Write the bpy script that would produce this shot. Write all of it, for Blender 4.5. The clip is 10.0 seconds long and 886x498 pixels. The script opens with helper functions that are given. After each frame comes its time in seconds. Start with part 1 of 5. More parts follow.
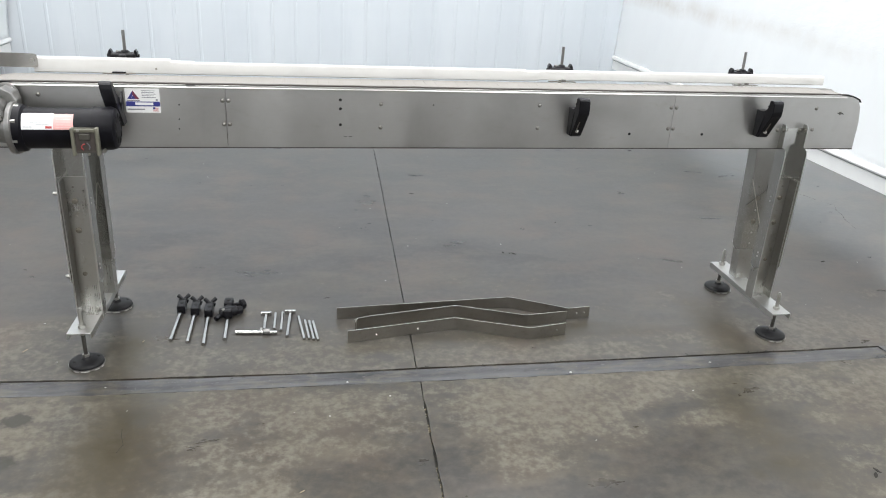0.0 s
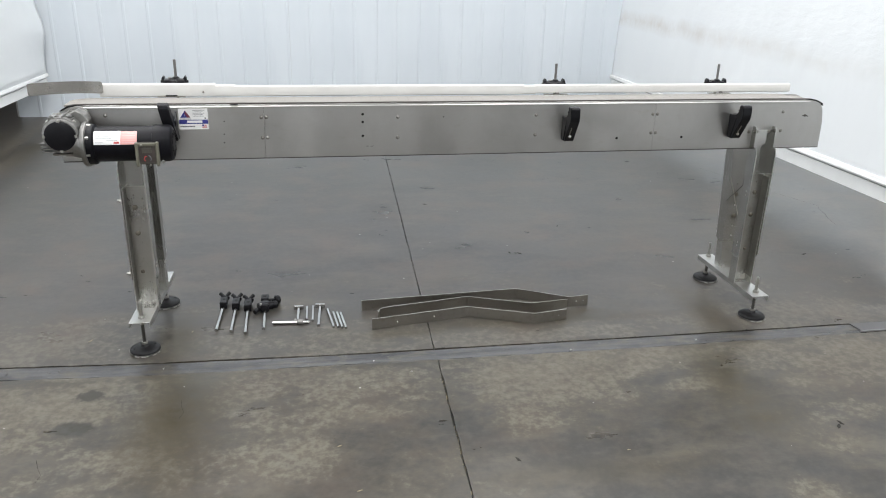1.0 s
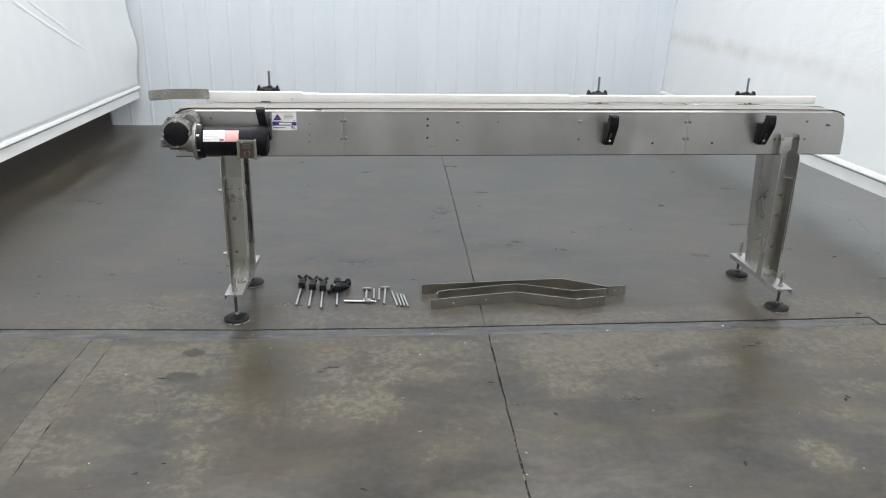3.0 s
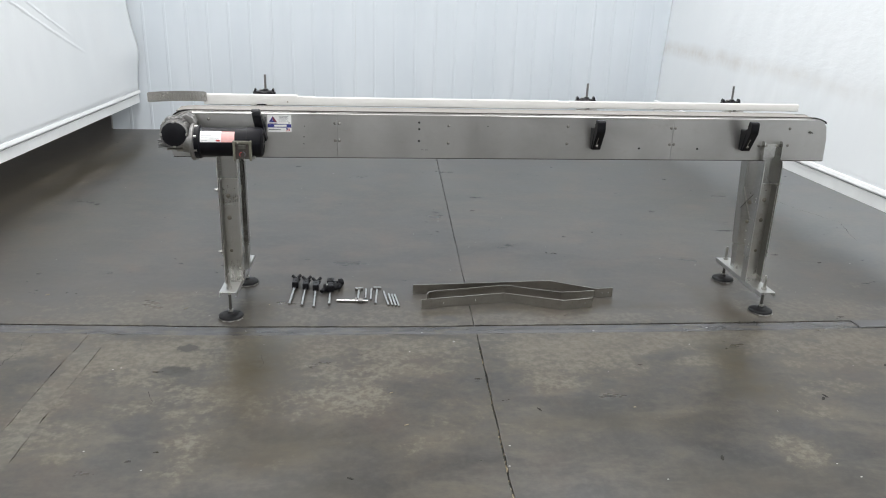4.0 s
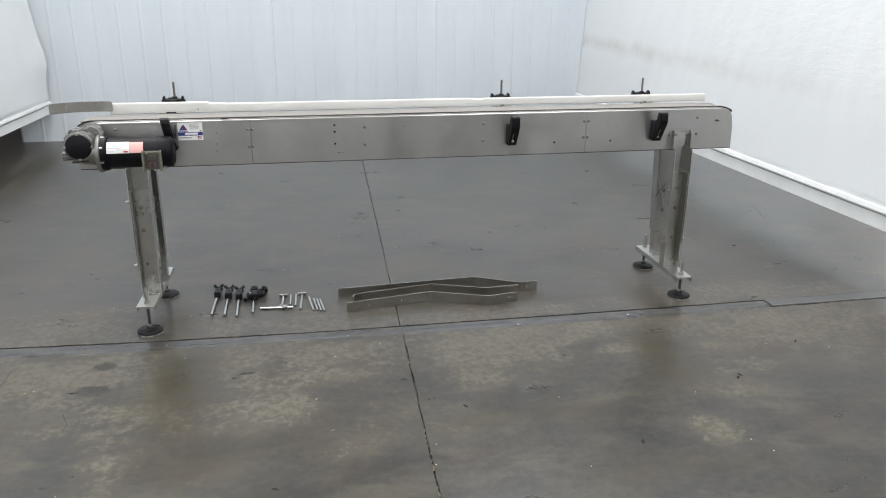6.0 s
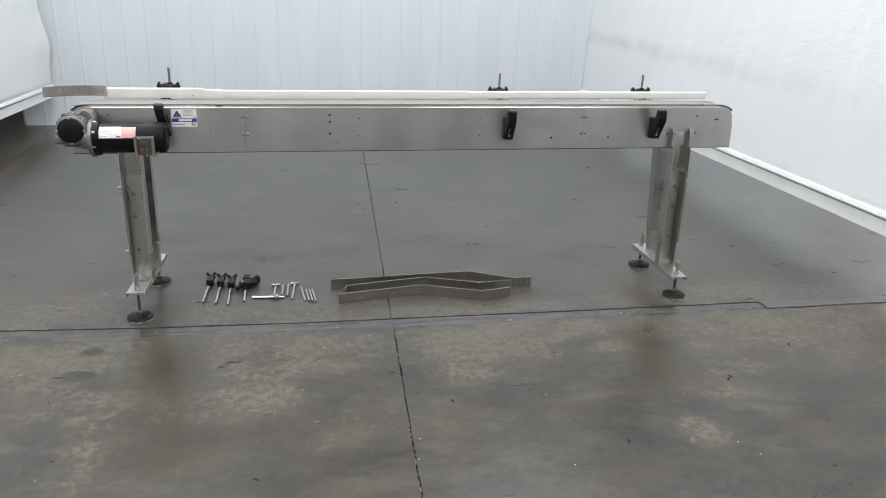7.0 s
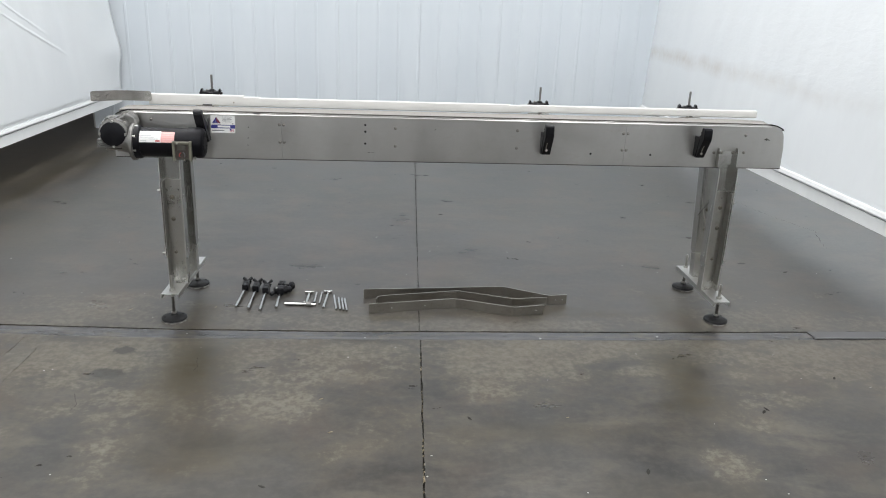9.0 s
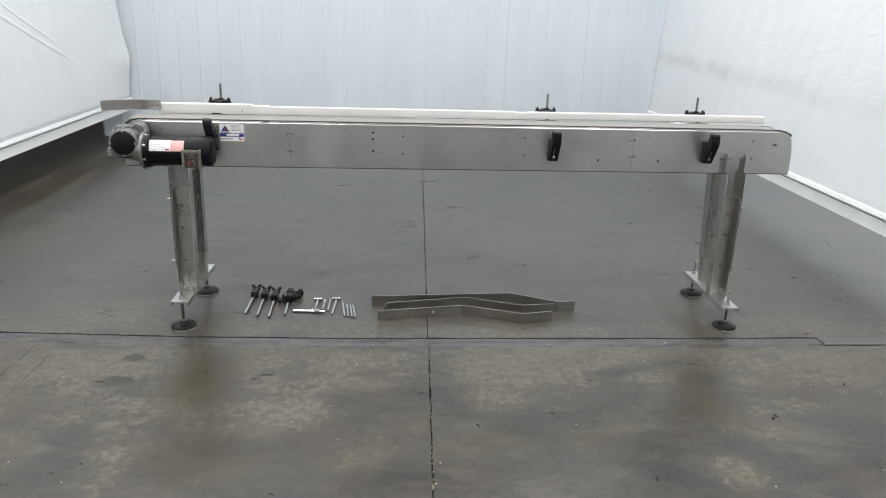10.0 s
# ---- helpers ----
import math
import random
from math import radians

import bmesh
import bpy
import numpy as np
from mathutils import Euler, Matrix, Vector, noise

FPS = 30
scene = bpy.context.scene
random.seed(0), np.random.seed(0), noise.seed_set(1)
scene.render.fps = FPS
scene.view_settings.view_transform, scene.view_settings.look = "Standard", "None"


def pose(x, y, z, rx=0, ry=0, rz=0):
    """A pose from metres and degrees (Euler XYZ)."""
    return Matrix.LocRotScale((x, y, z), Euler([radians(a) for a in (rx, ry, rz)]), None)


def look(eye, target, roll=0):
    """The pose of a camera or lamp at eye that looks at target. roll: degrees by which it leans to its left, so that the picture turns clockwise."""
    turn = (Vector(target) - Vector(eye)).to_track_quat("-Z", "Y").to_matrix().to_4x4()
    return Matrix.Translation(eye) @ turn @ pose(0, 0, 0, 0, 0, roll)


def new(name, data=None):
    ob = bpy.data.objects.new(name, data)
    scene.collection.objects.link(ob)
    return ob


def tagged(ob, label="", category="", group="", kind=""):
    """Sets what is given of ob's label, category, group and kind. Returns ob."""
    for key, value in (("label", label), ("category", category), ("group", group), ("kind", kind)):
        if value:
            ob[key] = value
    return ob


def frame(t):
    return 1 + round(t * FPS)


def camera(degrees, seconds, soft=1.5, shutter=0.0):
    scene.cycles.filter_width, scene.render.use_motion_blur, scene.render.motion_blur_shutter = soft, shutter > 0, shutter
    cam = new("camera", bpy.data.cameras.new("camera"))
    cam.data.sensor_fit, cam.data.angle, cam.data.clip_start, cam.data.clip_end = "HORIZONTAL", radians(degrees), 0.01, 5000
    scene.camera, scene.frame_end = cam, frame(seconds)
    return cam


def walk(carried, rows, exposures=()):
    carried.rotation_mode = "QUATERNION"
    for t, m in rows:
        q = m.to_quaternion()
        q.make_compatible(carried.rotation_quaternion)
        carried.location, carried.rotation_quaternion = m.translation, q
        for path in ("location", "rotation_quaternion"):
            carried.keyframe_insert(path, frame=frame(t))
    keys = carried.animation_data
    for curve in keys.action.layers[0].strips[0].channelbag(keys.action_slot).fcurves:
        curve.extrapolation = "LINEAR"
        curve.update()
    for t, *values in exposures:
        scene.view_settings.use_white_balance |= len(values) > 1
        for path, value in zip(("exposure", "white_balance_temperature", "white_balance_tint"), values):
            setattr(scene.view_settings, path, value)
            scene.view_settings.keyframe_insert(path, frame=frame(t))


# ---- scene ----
cam = camera(59.9, 10.0, soft=1.05)
PATH = [
    (0, (-0.034, 0.085, 1.507), (0.324, 1.891, 0.724), 3.3),
    (0.5, (-0.064, -0.108, 1.525), (0.296, 1.724, 0.807), 2.8),
    (1, (-0.110, -0.307, 1.534), (0.222, 1.529, 0.812), 1.5),
    (1.5, (-0.114, -0.457, 1.542), (0.160, 1.395, 0.837), 0.8),
    (2, (-0.156, -0.603, 1.56), (0.103, 1.261, 0.881), 1.3),
    (2.5, (-0.200, -0.716, 1.565), (0.045, 1.151, 0.888), 1.1),
    (2.7, (-0.192, -0.734, 1.57), (0.011, 1.133, 0.886), 0.9),
    (4, (-0.144, -0.856, 1.56), (0.053, 1.022, 0.899), 1.8),
    (4.5, (-0.123, -0.871, 1.556), (0.081, 1.013, 0.917), 1.6),
    (5, (-0.103, -0.870, 1.576), (0.169, 1.005, 0.931), -1.0),
    (5.5, (-0.077, -0.866, 1.575), (0.247, 0.995, 0.922), -0.5),
    (7, (-0.004, -0.853, 1.564), (0.336, 0.998, 0.885), 1.8),
    (7.5, (0.081, -0.828, 1.565), (0.356, 1.031, 0.884), 3.1),
    (8, (0.138, -0.824, 1.558), (0.343, 1.045, 0.874), 2.9),
    (8.5, (0.162, -0.838, 1.559), (0.343, 1.040, 0.892), 2.7),
    (9, (0.164, -0.831, 1.562), (0.334, 1.051, 0.907), 2.3),
    (9.5, (0.158, -0.834, 1.566), (0.321, 1.052, 0.917), 1.9),
    (10, (0.162, -0.836, 1.574), (0.312, 1.052, 0.93), 1.9),
]
walk(cam, [(t, look(eye, target, roll)) for t, eye, target, roll in PATH],
     [(0.0, 0.37), (0.6, 0.25), (1.0, 0.19), (1.5, 0.16), (2.5, 0.08), (4.0, 0.06), (5.5, 0.0), (10.0, 0.0)])

# ---- world and lights ----
world = bpy.data.worlds.new("hall_world")
scene.world = world
world.use_nodes = True
world.node_tree.nodes["Background"].inputs["Color"].default_value = (0.75, 0.85, 1.0, 1)
world.node_tree.nodes["Background"].inputs["Strength"].default_value = 0.05
CEILING_Z = 4.6
LAMP_POWER = 60.0
LAMP_COLOUR = (1.0, 0.993, 0.986)
# unseen panels: two hall rows; bay ones added to lift floor under fabric walls
LAMPS = [(x, y, 0.59, share) for x, share in ((-1.35, 1.05), (2.0, 0.94)) for y in (-2.6, 0.2, 3.0, 5.35)] + [(4.9, y, 0.59, 1.9) for y in (0.2, 3.0, 5.7)] + [(-4.5, 4.6, 0.59, 0.75)]


# ---- materials ----
class Nodes:
    """A small node builder: makes a material with a principled surface."""

    def __init__(self, name):
        self.mat = bpy.data.materials.new(name)
        self.mat.use_nodes = True
        self.tree = self.mat.node_tree
        self.bsdf = self.tree.nodes["Principled BSDF"]

    def add(self, kind, **values):
        node = self.tree.nodes.new(kind)
        for key, value in values.items():
            node.inputs[key].default_value = value
        return node

    def link(self, a, b):
        self.tree.links.new(a, b)

    def coords(self, scale=(1, 1, 1), rot=(0, 0, 0)):
        tc = self.add("ShaderNodeTexCoord")
        mp = self.add("ShaderNodeMapping", Location=(0.31, 0.17, 0.43), Scale=scale, Rotation=rot)
        self.link(tc.outputs["Object"], mp.inputs["Vector"])
        return mp.outputs["Vector"]

    def noise(self, vec, scale, detail=4.0, rough=0.6, distortion=0.0):
        n = self.add("ShaderNodeTexNoise", Scale=scale, Detail=detail, Roughness=rough, Distortion=distortion)
        self.link(vec, n.inputs["Vector"])
        return n.outputs["Fac"]

    def ramp(self, fac, stops):
        r = self.tree.nodes.new("ShaderNodeValToRGB")
        el = r.color_ramp.elements
        while len(el) < len(stops):
            el.new(0.5)
        for e, (p, c) in zip(el, stops):
            e.position = p
            e.color = (c, c, c, 1) if isinstance(c, (int, float)) else (*c, 1)
        self.link(fac, r.inputs["Fac"])
        return r.outputs["Color"]

    def mix(self, fac, a, b, mode="MIX"):
        m = self.tree.nodes.new("ShaderNodeMix")
        m.data_type, m.blend_type = "RGBA", mode
        for sock, value in ((m.inputs[0], fac), (m.inputs[6], a), (m.inputs[7], b)):
            if isinstance(value, (int, float)):
                sock.default_value = value
            elif isinstance(value, tuple):
                sock.default_value = (*value, 1)
            else:
                self.link(value, sock)
        return m.outputs[2]

    def math(self, op, a, b=0.0, clamp=False):
        m = self.tree.nodes.new("ShaderNodeMath")
        m.operation, m.use_clamp = op, clamp
        for sock, value in ((m.inputs[0], a), (m.inputs[1], b)):
            if isinstance(value, (int, float)):
                sock.default_value = value
            else:
                self.link(value, sock)
        return m.outputs[0]

    def axis(self, which):
        tc = self.add("ShaderNodeTexCoord")
        sp = self.add("ShaderNodeSeparateXYZ")
        self.link(tc.outputs["Object"], sp.inputs[0])
        return sp.outputs[which]

    def near(self, centre, size, soft=0.6, wobble=0.0):
        """1 inside an ellipse round centre, falling off softly; wobble breaks its outline."""
        tc = self.add("ShaderNodeTexCoord")
        vec = tc.outputs["Object"]
        sub = self.add("ShaderNodeVectorMath")
        sub.operation = "SUBTRACT"
        self.link(vec, sub.inputs[0])
        sub.inputs[1].default_value = centre
        div = self.add("ShaderNodeVectorMath")
        div.operation = "DIVIDE"
        self.link(sub.outputs[0], div.inputs[0])
        div.inputs[1].default_value = size
        ln = self.add("ShaderNodeVectorMath")
        ln.operation = "LENGTH"
        self.link(div.outputs[0], ln.inputs[0])
        d = ln.outputs["Value"]
        if wobble:
            n = self.noise(vec, 3.0 / max(size[0], size[1]) * 0.8, 4)
            d = self.math("ADD", d, self.math("MULTIPLY", self.math("SUBTRACT", n, 0.5), wobble))
        mr = self.add("ShaderNodeMapRange")
        mr.inputs["From Min"].default_value = 1.0
        mr.inputs["From Max"].default_value = 1.0 - soft
        self.link(d, mr.inputs["Value"])
        return mr.outputs[0]

    def set(self, colour=None, rough=None, metal=None, bump=None, strength=0.2, distance=0.01, **other):
        for key, value in (("Base Color", colour), ("Roughness", rough), ("Metallic", metal)):
            if value is None:
                continue
            if isinstance(value, (int, float)):
                self.bsdf.inputs[key].default_value = value
            elif isinstance(value, tuple):
                self.bsdf.inputs[key].default_value = (*value, 1)
            else:
                self.link(value, self.bsdf.inputs[key])
        for key, value in other.items():
            self.bsdf.inputs[key.replace("_", " ")].default_value = value
        if bump is not None:
            b = self.add("ShaderNodeBump", Strength=strength, Distance=distance)
            self.link(bump, b.inputs["Height"])
            self.link(b.outputs["Normal"], self.bsdf.inputs["Normal"])
        return self.mat


def make_concrete(name, dark, light, tan, gloss, wear, edge):
    """Sealed, worn concrete: smooth grey cloud with trowel sweeps, tan crust worn through in ragged patches, damp
    stains with leg reflections painted in, pits.
    """
    n = Nodes(name)
    v = n.coords()
    big = n.noise(v, 0.8, 3, 0.5, 0.3)
    cloud = n.noise(n.coords((1.0, 1.5, 1), (0, 0, 0.5)), 2.6, 6, 0.6, 0.3)
    scuff = n.noise(n.coords((0.8, 1.3, 1), (0, 0, 0.25)), 6.5, 8, 0.70, 0.0)
    sweep = n.noise(n.coords((0.7, 1.6, 1), (0, 0, 0.35)), 4.2, 6, 0.65, 0.3)
    fine = n.noise(v, 30, 6, 0.7)
    grit = n.noise(v, 160, 3, 0.6)
    tone = n.math("ADD", n.math("MULTIPLY", big, 0.45), n.math("MULTIPLY", cloud, 0.33))
    tone = n.math("ADD", tone, n.math("MULTIPLY", sweep, 0.22))
    col = n.mix(n.ramp(tone, [(0.40, 0.0), (0.60, 1.0)]), dark, light)
    col = n.mix(n.ramp(sweep, [(0.50, 0.0), (0.74, 0.7)]), col, tan)
    col = n.mix(n.ramp(sweep, [(0.30, 0.28), (0.50, 0.0)]), col, tuple(c * 0.75 for c in dark))
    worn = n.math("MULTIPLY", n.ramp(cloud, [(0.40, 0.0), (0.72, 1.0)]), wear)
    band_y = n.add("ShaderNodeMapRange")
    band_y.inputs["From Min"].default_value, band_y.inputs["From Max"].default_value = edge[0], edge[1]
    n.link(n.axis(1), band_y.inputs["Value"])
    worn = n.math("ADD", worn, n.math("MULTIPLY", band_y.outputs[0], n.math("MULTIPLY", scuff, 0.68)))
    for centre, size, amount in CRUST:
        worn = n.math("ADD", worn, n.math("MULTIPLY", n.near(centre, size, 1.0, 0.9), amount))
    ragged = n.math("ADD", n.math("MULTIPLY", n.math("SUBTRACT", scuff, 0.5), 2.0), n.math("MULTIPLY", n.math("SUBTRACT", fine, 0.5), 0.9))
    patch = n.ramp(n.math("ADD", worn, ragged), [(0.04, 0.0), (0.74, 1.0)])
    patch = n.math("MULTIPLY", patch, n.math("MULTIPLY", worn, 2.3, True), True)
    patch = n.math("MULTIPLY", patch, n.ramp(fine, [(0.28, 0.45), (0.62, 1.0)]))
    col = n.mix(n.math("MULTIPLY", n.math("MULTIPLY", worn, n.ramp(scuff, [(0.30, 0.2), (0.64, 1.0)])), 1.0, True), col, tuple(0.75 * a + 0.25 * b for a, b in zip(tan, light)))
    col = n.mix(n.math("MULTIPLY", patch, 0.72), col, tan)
    # faint rust and slate tints in the cement
    tint = n.noise(n.coords((1, 1.3, 1), (0, 0, 1.1)), 3.1, 6, 0.62, 0.0)
    col = n.mix(n.ramp(tint, [(0.52, 0.0), (0.72, 0.6)]), col, tuple(1.25 * a * b for a, b in zip(light, (1.18, 0.96, 0.80))))
    col = n.mix(n.ramp(tint, [(0.28, 0.6), (0.48, 0.0)]), col, tuple(0.95 * a * b for a, b in zip(light, (0.94, 0.99, 1.10))))
    white = n.math("MULTIPLY", n.ramp(n.math("MULTIPLY", patch, n.math("ADD", scuff, 0.5)), [(0.42, 0.0), (1.0, 0.65)]), n.ramp(fine, [(0.42, 0.15), (0.66, 1.0)]))
    col = n.mix(white, col, (0.185, 0.175, 0.150))
    col = n.mix(n.math("MULTIPLY", n.math("SUBTRACT", 0.5, fine), 1.3, True), col, tuple(c * 0.5 for c in dark))
    col = n.mix(n.math("MULTIPLY", n.math("SUBTRACT", fine, 0.5), 1.0, True), col, (0.11, 0.104, 0.09))
    col = n.mix(n.ramp(grit, [(0.64, 0.0), (0.80, 0.22)]), col, tuple(c * 0.4 for c in dark))
    # brown stains; the long ones before the feet paint the legs' reflections
    for centre, size, amount, wob in STAINS_REFLECTIONS:
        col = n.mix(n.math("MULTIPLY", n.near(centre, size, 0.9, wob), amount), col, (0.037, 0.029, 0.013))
    for centre, size in BARE:
        col = n.mix(n.math("MULTIPLY", n.near(centre, size, 0.3, 1.1), 0.85), col, (0.034, 0.033, 0.027))
    # the crust is dull, the sealer glossy
    n.link(n.math("SUBTRACT", 0.5, n.math("MULTIPLY", patch, 0.30)), n.bsdf.inputs["Specular IOR Level"])
    rough = n.math("ADD", n.math("MULTIPLY", cloud, 0.03), gloss)
    rough = n.math("ADD", rough, n.math("MULTIPLY", n.math("SUBTRACT", sweep, 0.5), 0.10), True)
    return n.set(col, rough, 0.0)


# tan crust worn through the sealer, brown damp stains round the feet and strips, leg reflections painted as brown
# streaks, bare blotches
CRUST = [((0.74, 2.24, 0), (0.46, 0.28, 1), 0.75), ((0.60, 1.93, 0), (0.18, 0.14, 1), 0.5), ((1.78, 2.22, 0), (0.5, 0.2, 1), 0.48),
         ((1.25, 2.28, 0), (0.4, 0.14, 1), 0.35), ((2.35, 2.1, 0), (0.4, 0.3, 1), 0.35), ((1.03, 1.63, 0), (0.24, 0.09, 1), 0.3),
         ((1.68, 1.66, 0), (0.14, 0.1, 1), 0.32), ((1.42, 1.35, 0), (0.14, 0.12, 1), 0.42), ((-1.02, 2.2, 0), (0.42, 0.26, 1), 0.45),
         ((-0.66, 1.82, 0), (0.3, 0.16, 1), 0.5), ((-0.22, 1.82, 0), (0.2, 0.18, 1), 0.45), ((-0.02, 2.18, 0), (0.36, 0.24, 1), 0.38),
         ((-0.77, 1.42, 0), (0.13, 0.2, 1), 0.55), ((-1.31, 2.12, 0), (0.11, 0.35, 1), 0.6), ((-1.36, 1.6, 0), (0.11, 0.5, 1), 0.55), ((-0.5, 1.75, 0), (0.85, 0.65, 1), 0.2), ((-1.2, 1.6, 0), (0.2, 0.3, 1), 0.28),
         ((0.25, 1.72, 0), (0.2, 0.12, 1), 0.25), ((0.9, 2.55, 0), (0.8, 0.16, 1), 0.55), ((2.2, 2.62, 0), (0.7, 0.22, 1), 0.5), ((-0.1, 2.6, 0), (0.7, 0.2, 1), 0.45),
         ((-2.45, 6.35, 0), (0.07, 0.7, 1), 1.1), ((-2.64, 6.5, 0), (0.06, 0.6, 1), 0.9), ((-2.52, 6.7, 0), (0.16, 0.8, 1), 0.5), ((-2.30, 5.6, 0), (0.10, 1.1, 1), 0.6), ((-2.62, 5.5, 0), (0.10, 0.7, 1), 0.7), ((-2.35, 4.5, 0), (0.14, 0.6, 1), 0.5), ((-2.05, 6.6, 0), (0.35, 0.5, 1), 0.45), ((-1.17, 1.45, 0), (0.09, 0.07, 1), 0.6), ((1.40, 1.36, 0), (0.12, 0.2, 1), 0.4),
         ((-1.2, 2.72, 0), (0.7, 0.3, 1), 0.45), ((0.75, 3.15, 0), (0.5, 0.3, 1), 0.22), ((1.9, 3.1, 0), (0.6, 0.3, 1), 0.2)]
STAINS_REFLECTIONS = [((-0.60, 2.10, 0), (0.2, 0.5, 1), 0.8, 0.8), ((-0.66, 2.70, 0), (0.10, 0.3, 1), 0.75, 0.8),
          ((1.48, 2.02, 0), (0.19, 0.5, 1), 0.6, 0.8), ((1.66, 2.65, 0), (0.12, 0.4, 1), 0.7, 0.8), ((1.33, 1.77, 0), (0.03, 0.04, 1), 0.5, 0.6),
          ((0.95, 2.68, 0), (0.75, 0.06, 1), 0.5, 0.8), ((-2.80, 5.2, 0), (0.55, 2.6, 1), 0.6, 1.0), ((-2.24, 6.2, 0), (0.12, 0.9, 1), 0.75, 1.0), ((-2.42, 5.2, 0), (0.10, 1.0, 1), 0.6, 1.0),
          ((1.40, 1.80, 0), (0.14, 0.07, 1), 0.5, 1.0), ((-0.42, 1.50, 0), (0.36, 0.22, 1), 0.5, 1.0), ((-0.35, 1.16, 0), (0.42, 0.20, 1), 0.45, 1.0), ((0.75, 1.60, 0), (0.45, 0.10, 1), 0.4, 1.0), ((1.15, 1.20, 0), (0.5, 0.16, 1), 0.35, 1.0), ((-0.66, 2.10, 0), (0.09, 0.10, 1), 0.4, 1.0), ((0.30, 2.62, 0), (0.35, 0.04, 1), 0.4, 0.8), ((1.1, 2.74, 0), (0.16, 0.05, 1), 0.5, 0.8),
          ((-2.0, 3.6, 0), (0.5, 1.3, 1), 0.25, 1.2)]
BARE = [((-0.926, 2.275, 0), (0.055, 0.045, 1)), ((-0.935, 2.066, 0), (0.085, 0.05, 1)), ((0.965, 3.48, 0), (0.05, 0.02, 1))]
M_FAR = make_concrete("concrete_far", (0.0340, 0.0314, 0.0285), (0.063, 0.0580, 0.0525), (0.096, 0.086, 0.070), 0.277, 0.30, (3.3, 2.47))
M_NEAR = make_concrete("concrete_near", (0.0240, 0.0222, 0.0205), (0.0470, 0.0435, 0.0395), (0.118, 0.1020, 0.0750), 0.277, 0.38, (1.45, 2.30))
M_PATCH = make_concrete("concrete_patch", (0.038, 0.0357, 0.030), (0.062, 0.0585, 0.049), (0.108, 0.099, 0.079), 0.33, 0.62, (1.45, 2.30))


def make_gutter():
    n = Nodes("gutter_filler")
    v = n.coords((0.35, 3, 1))
    a = n.noise(v, 6, 6, 0.6)
    b = n.noise(n.coords(), 60, 4)
    col = n.mix(n.ramp(a, [(0.36, 0.0), (0.64, 1.0)]), (0.036, 0.0355, 0.037), (0.085, 0.083, 0.085))
    dirt = n.noise(n.coords((1, 2.2, 1)), 9, 6, 0.65, 0.3)
    col = n.mix(n.ramp(dirt, [(0.48, 0.0), (0.70, 0.7)]), col, (0.105, 0.094, 0.072))
    col = n.mix(n.ramp(dirt, [(0.26, 0.6), (0.42, 0.0)]), col, (0.028, 0.026, 0.023))
    col = n.mix(n.ramp(b, [(0.62, 0.0), (0.78, 0.4)]), col, (0.2, 0.19, 0.18))
    return n.set(col, n.math("ADD", n.math("MULTIPLY", a, 0.06), 0.2), 0.0, b, 0.1, 0.002)


def make_plain(name, colour, rough, metal=0.0, vary=0.12, scale=20.0, bump=0.05, **other):
    """Plain paint, plastic or cast metal, with slight mottling and scuffs at two scales."""
    n = Nodes(name)
    v = n.coords()
    a = n.noise(v, scale, 5, 0.6)
    b = n.noise(v, scale * 9, 3, 0.6)
    low = tuple(c * (1 - vary) for c in colour)
    high = tuple(min(1.0, c * (1 + vary)) for c in colour)
    col = n.mix(n.ramp(a, [(0.3, 0.0), (0.7, 1.0)]), low, high)
    r = n.math("ADD", n.math("MULTIPLY", n.math("SUBTRACT", a, 0.5), 0.2), rough, True)
    return n.set(col, r, metal, b, bump, 0.001, **other)


def make_steel(name, colour, rough, brush=(1, 60, 60), stain=0.3, stain_colour=(0.2, 0.17, 0.12), scale=5.0, vary=0.25):
    """Brushed stainless sheet with grain along one axis, handling marks and faint brown bleed."""
    n = Nodes(name)
    grain = n.noise(n.coords(brush), 9.0, 3, 0.7)
    v = n.coords()
    blotch = n.noise(v, scale, 6, 0.62, 0.3)
    spots = n.noise(v, scale * 5, 5, 0.65)
    low = tuple(c * 0.84 for c in colour)
    col = n.mix(n.ramp(blotch, [(0.3, 0.0), (0.7, 1.0)]), low, colour)
    col = n.mix(n.math("MULTIPLY", n.ramp(spots, [(0.55, 0.0), (0.75, 1.0)]), stain), col, stain_colour)
    r = n.math("ADD", n.math("MULTIPLY", n.math("SUBTRACT", grain, 0.5), 0.12), rough)
    r = n.math("ADD", r, n.math("MULTIPLY", n.math("SUBTRACT", blotch, 0.5), vary), True)
    return n.set(col, r, 1.0, grain, 0.025, 0.001)


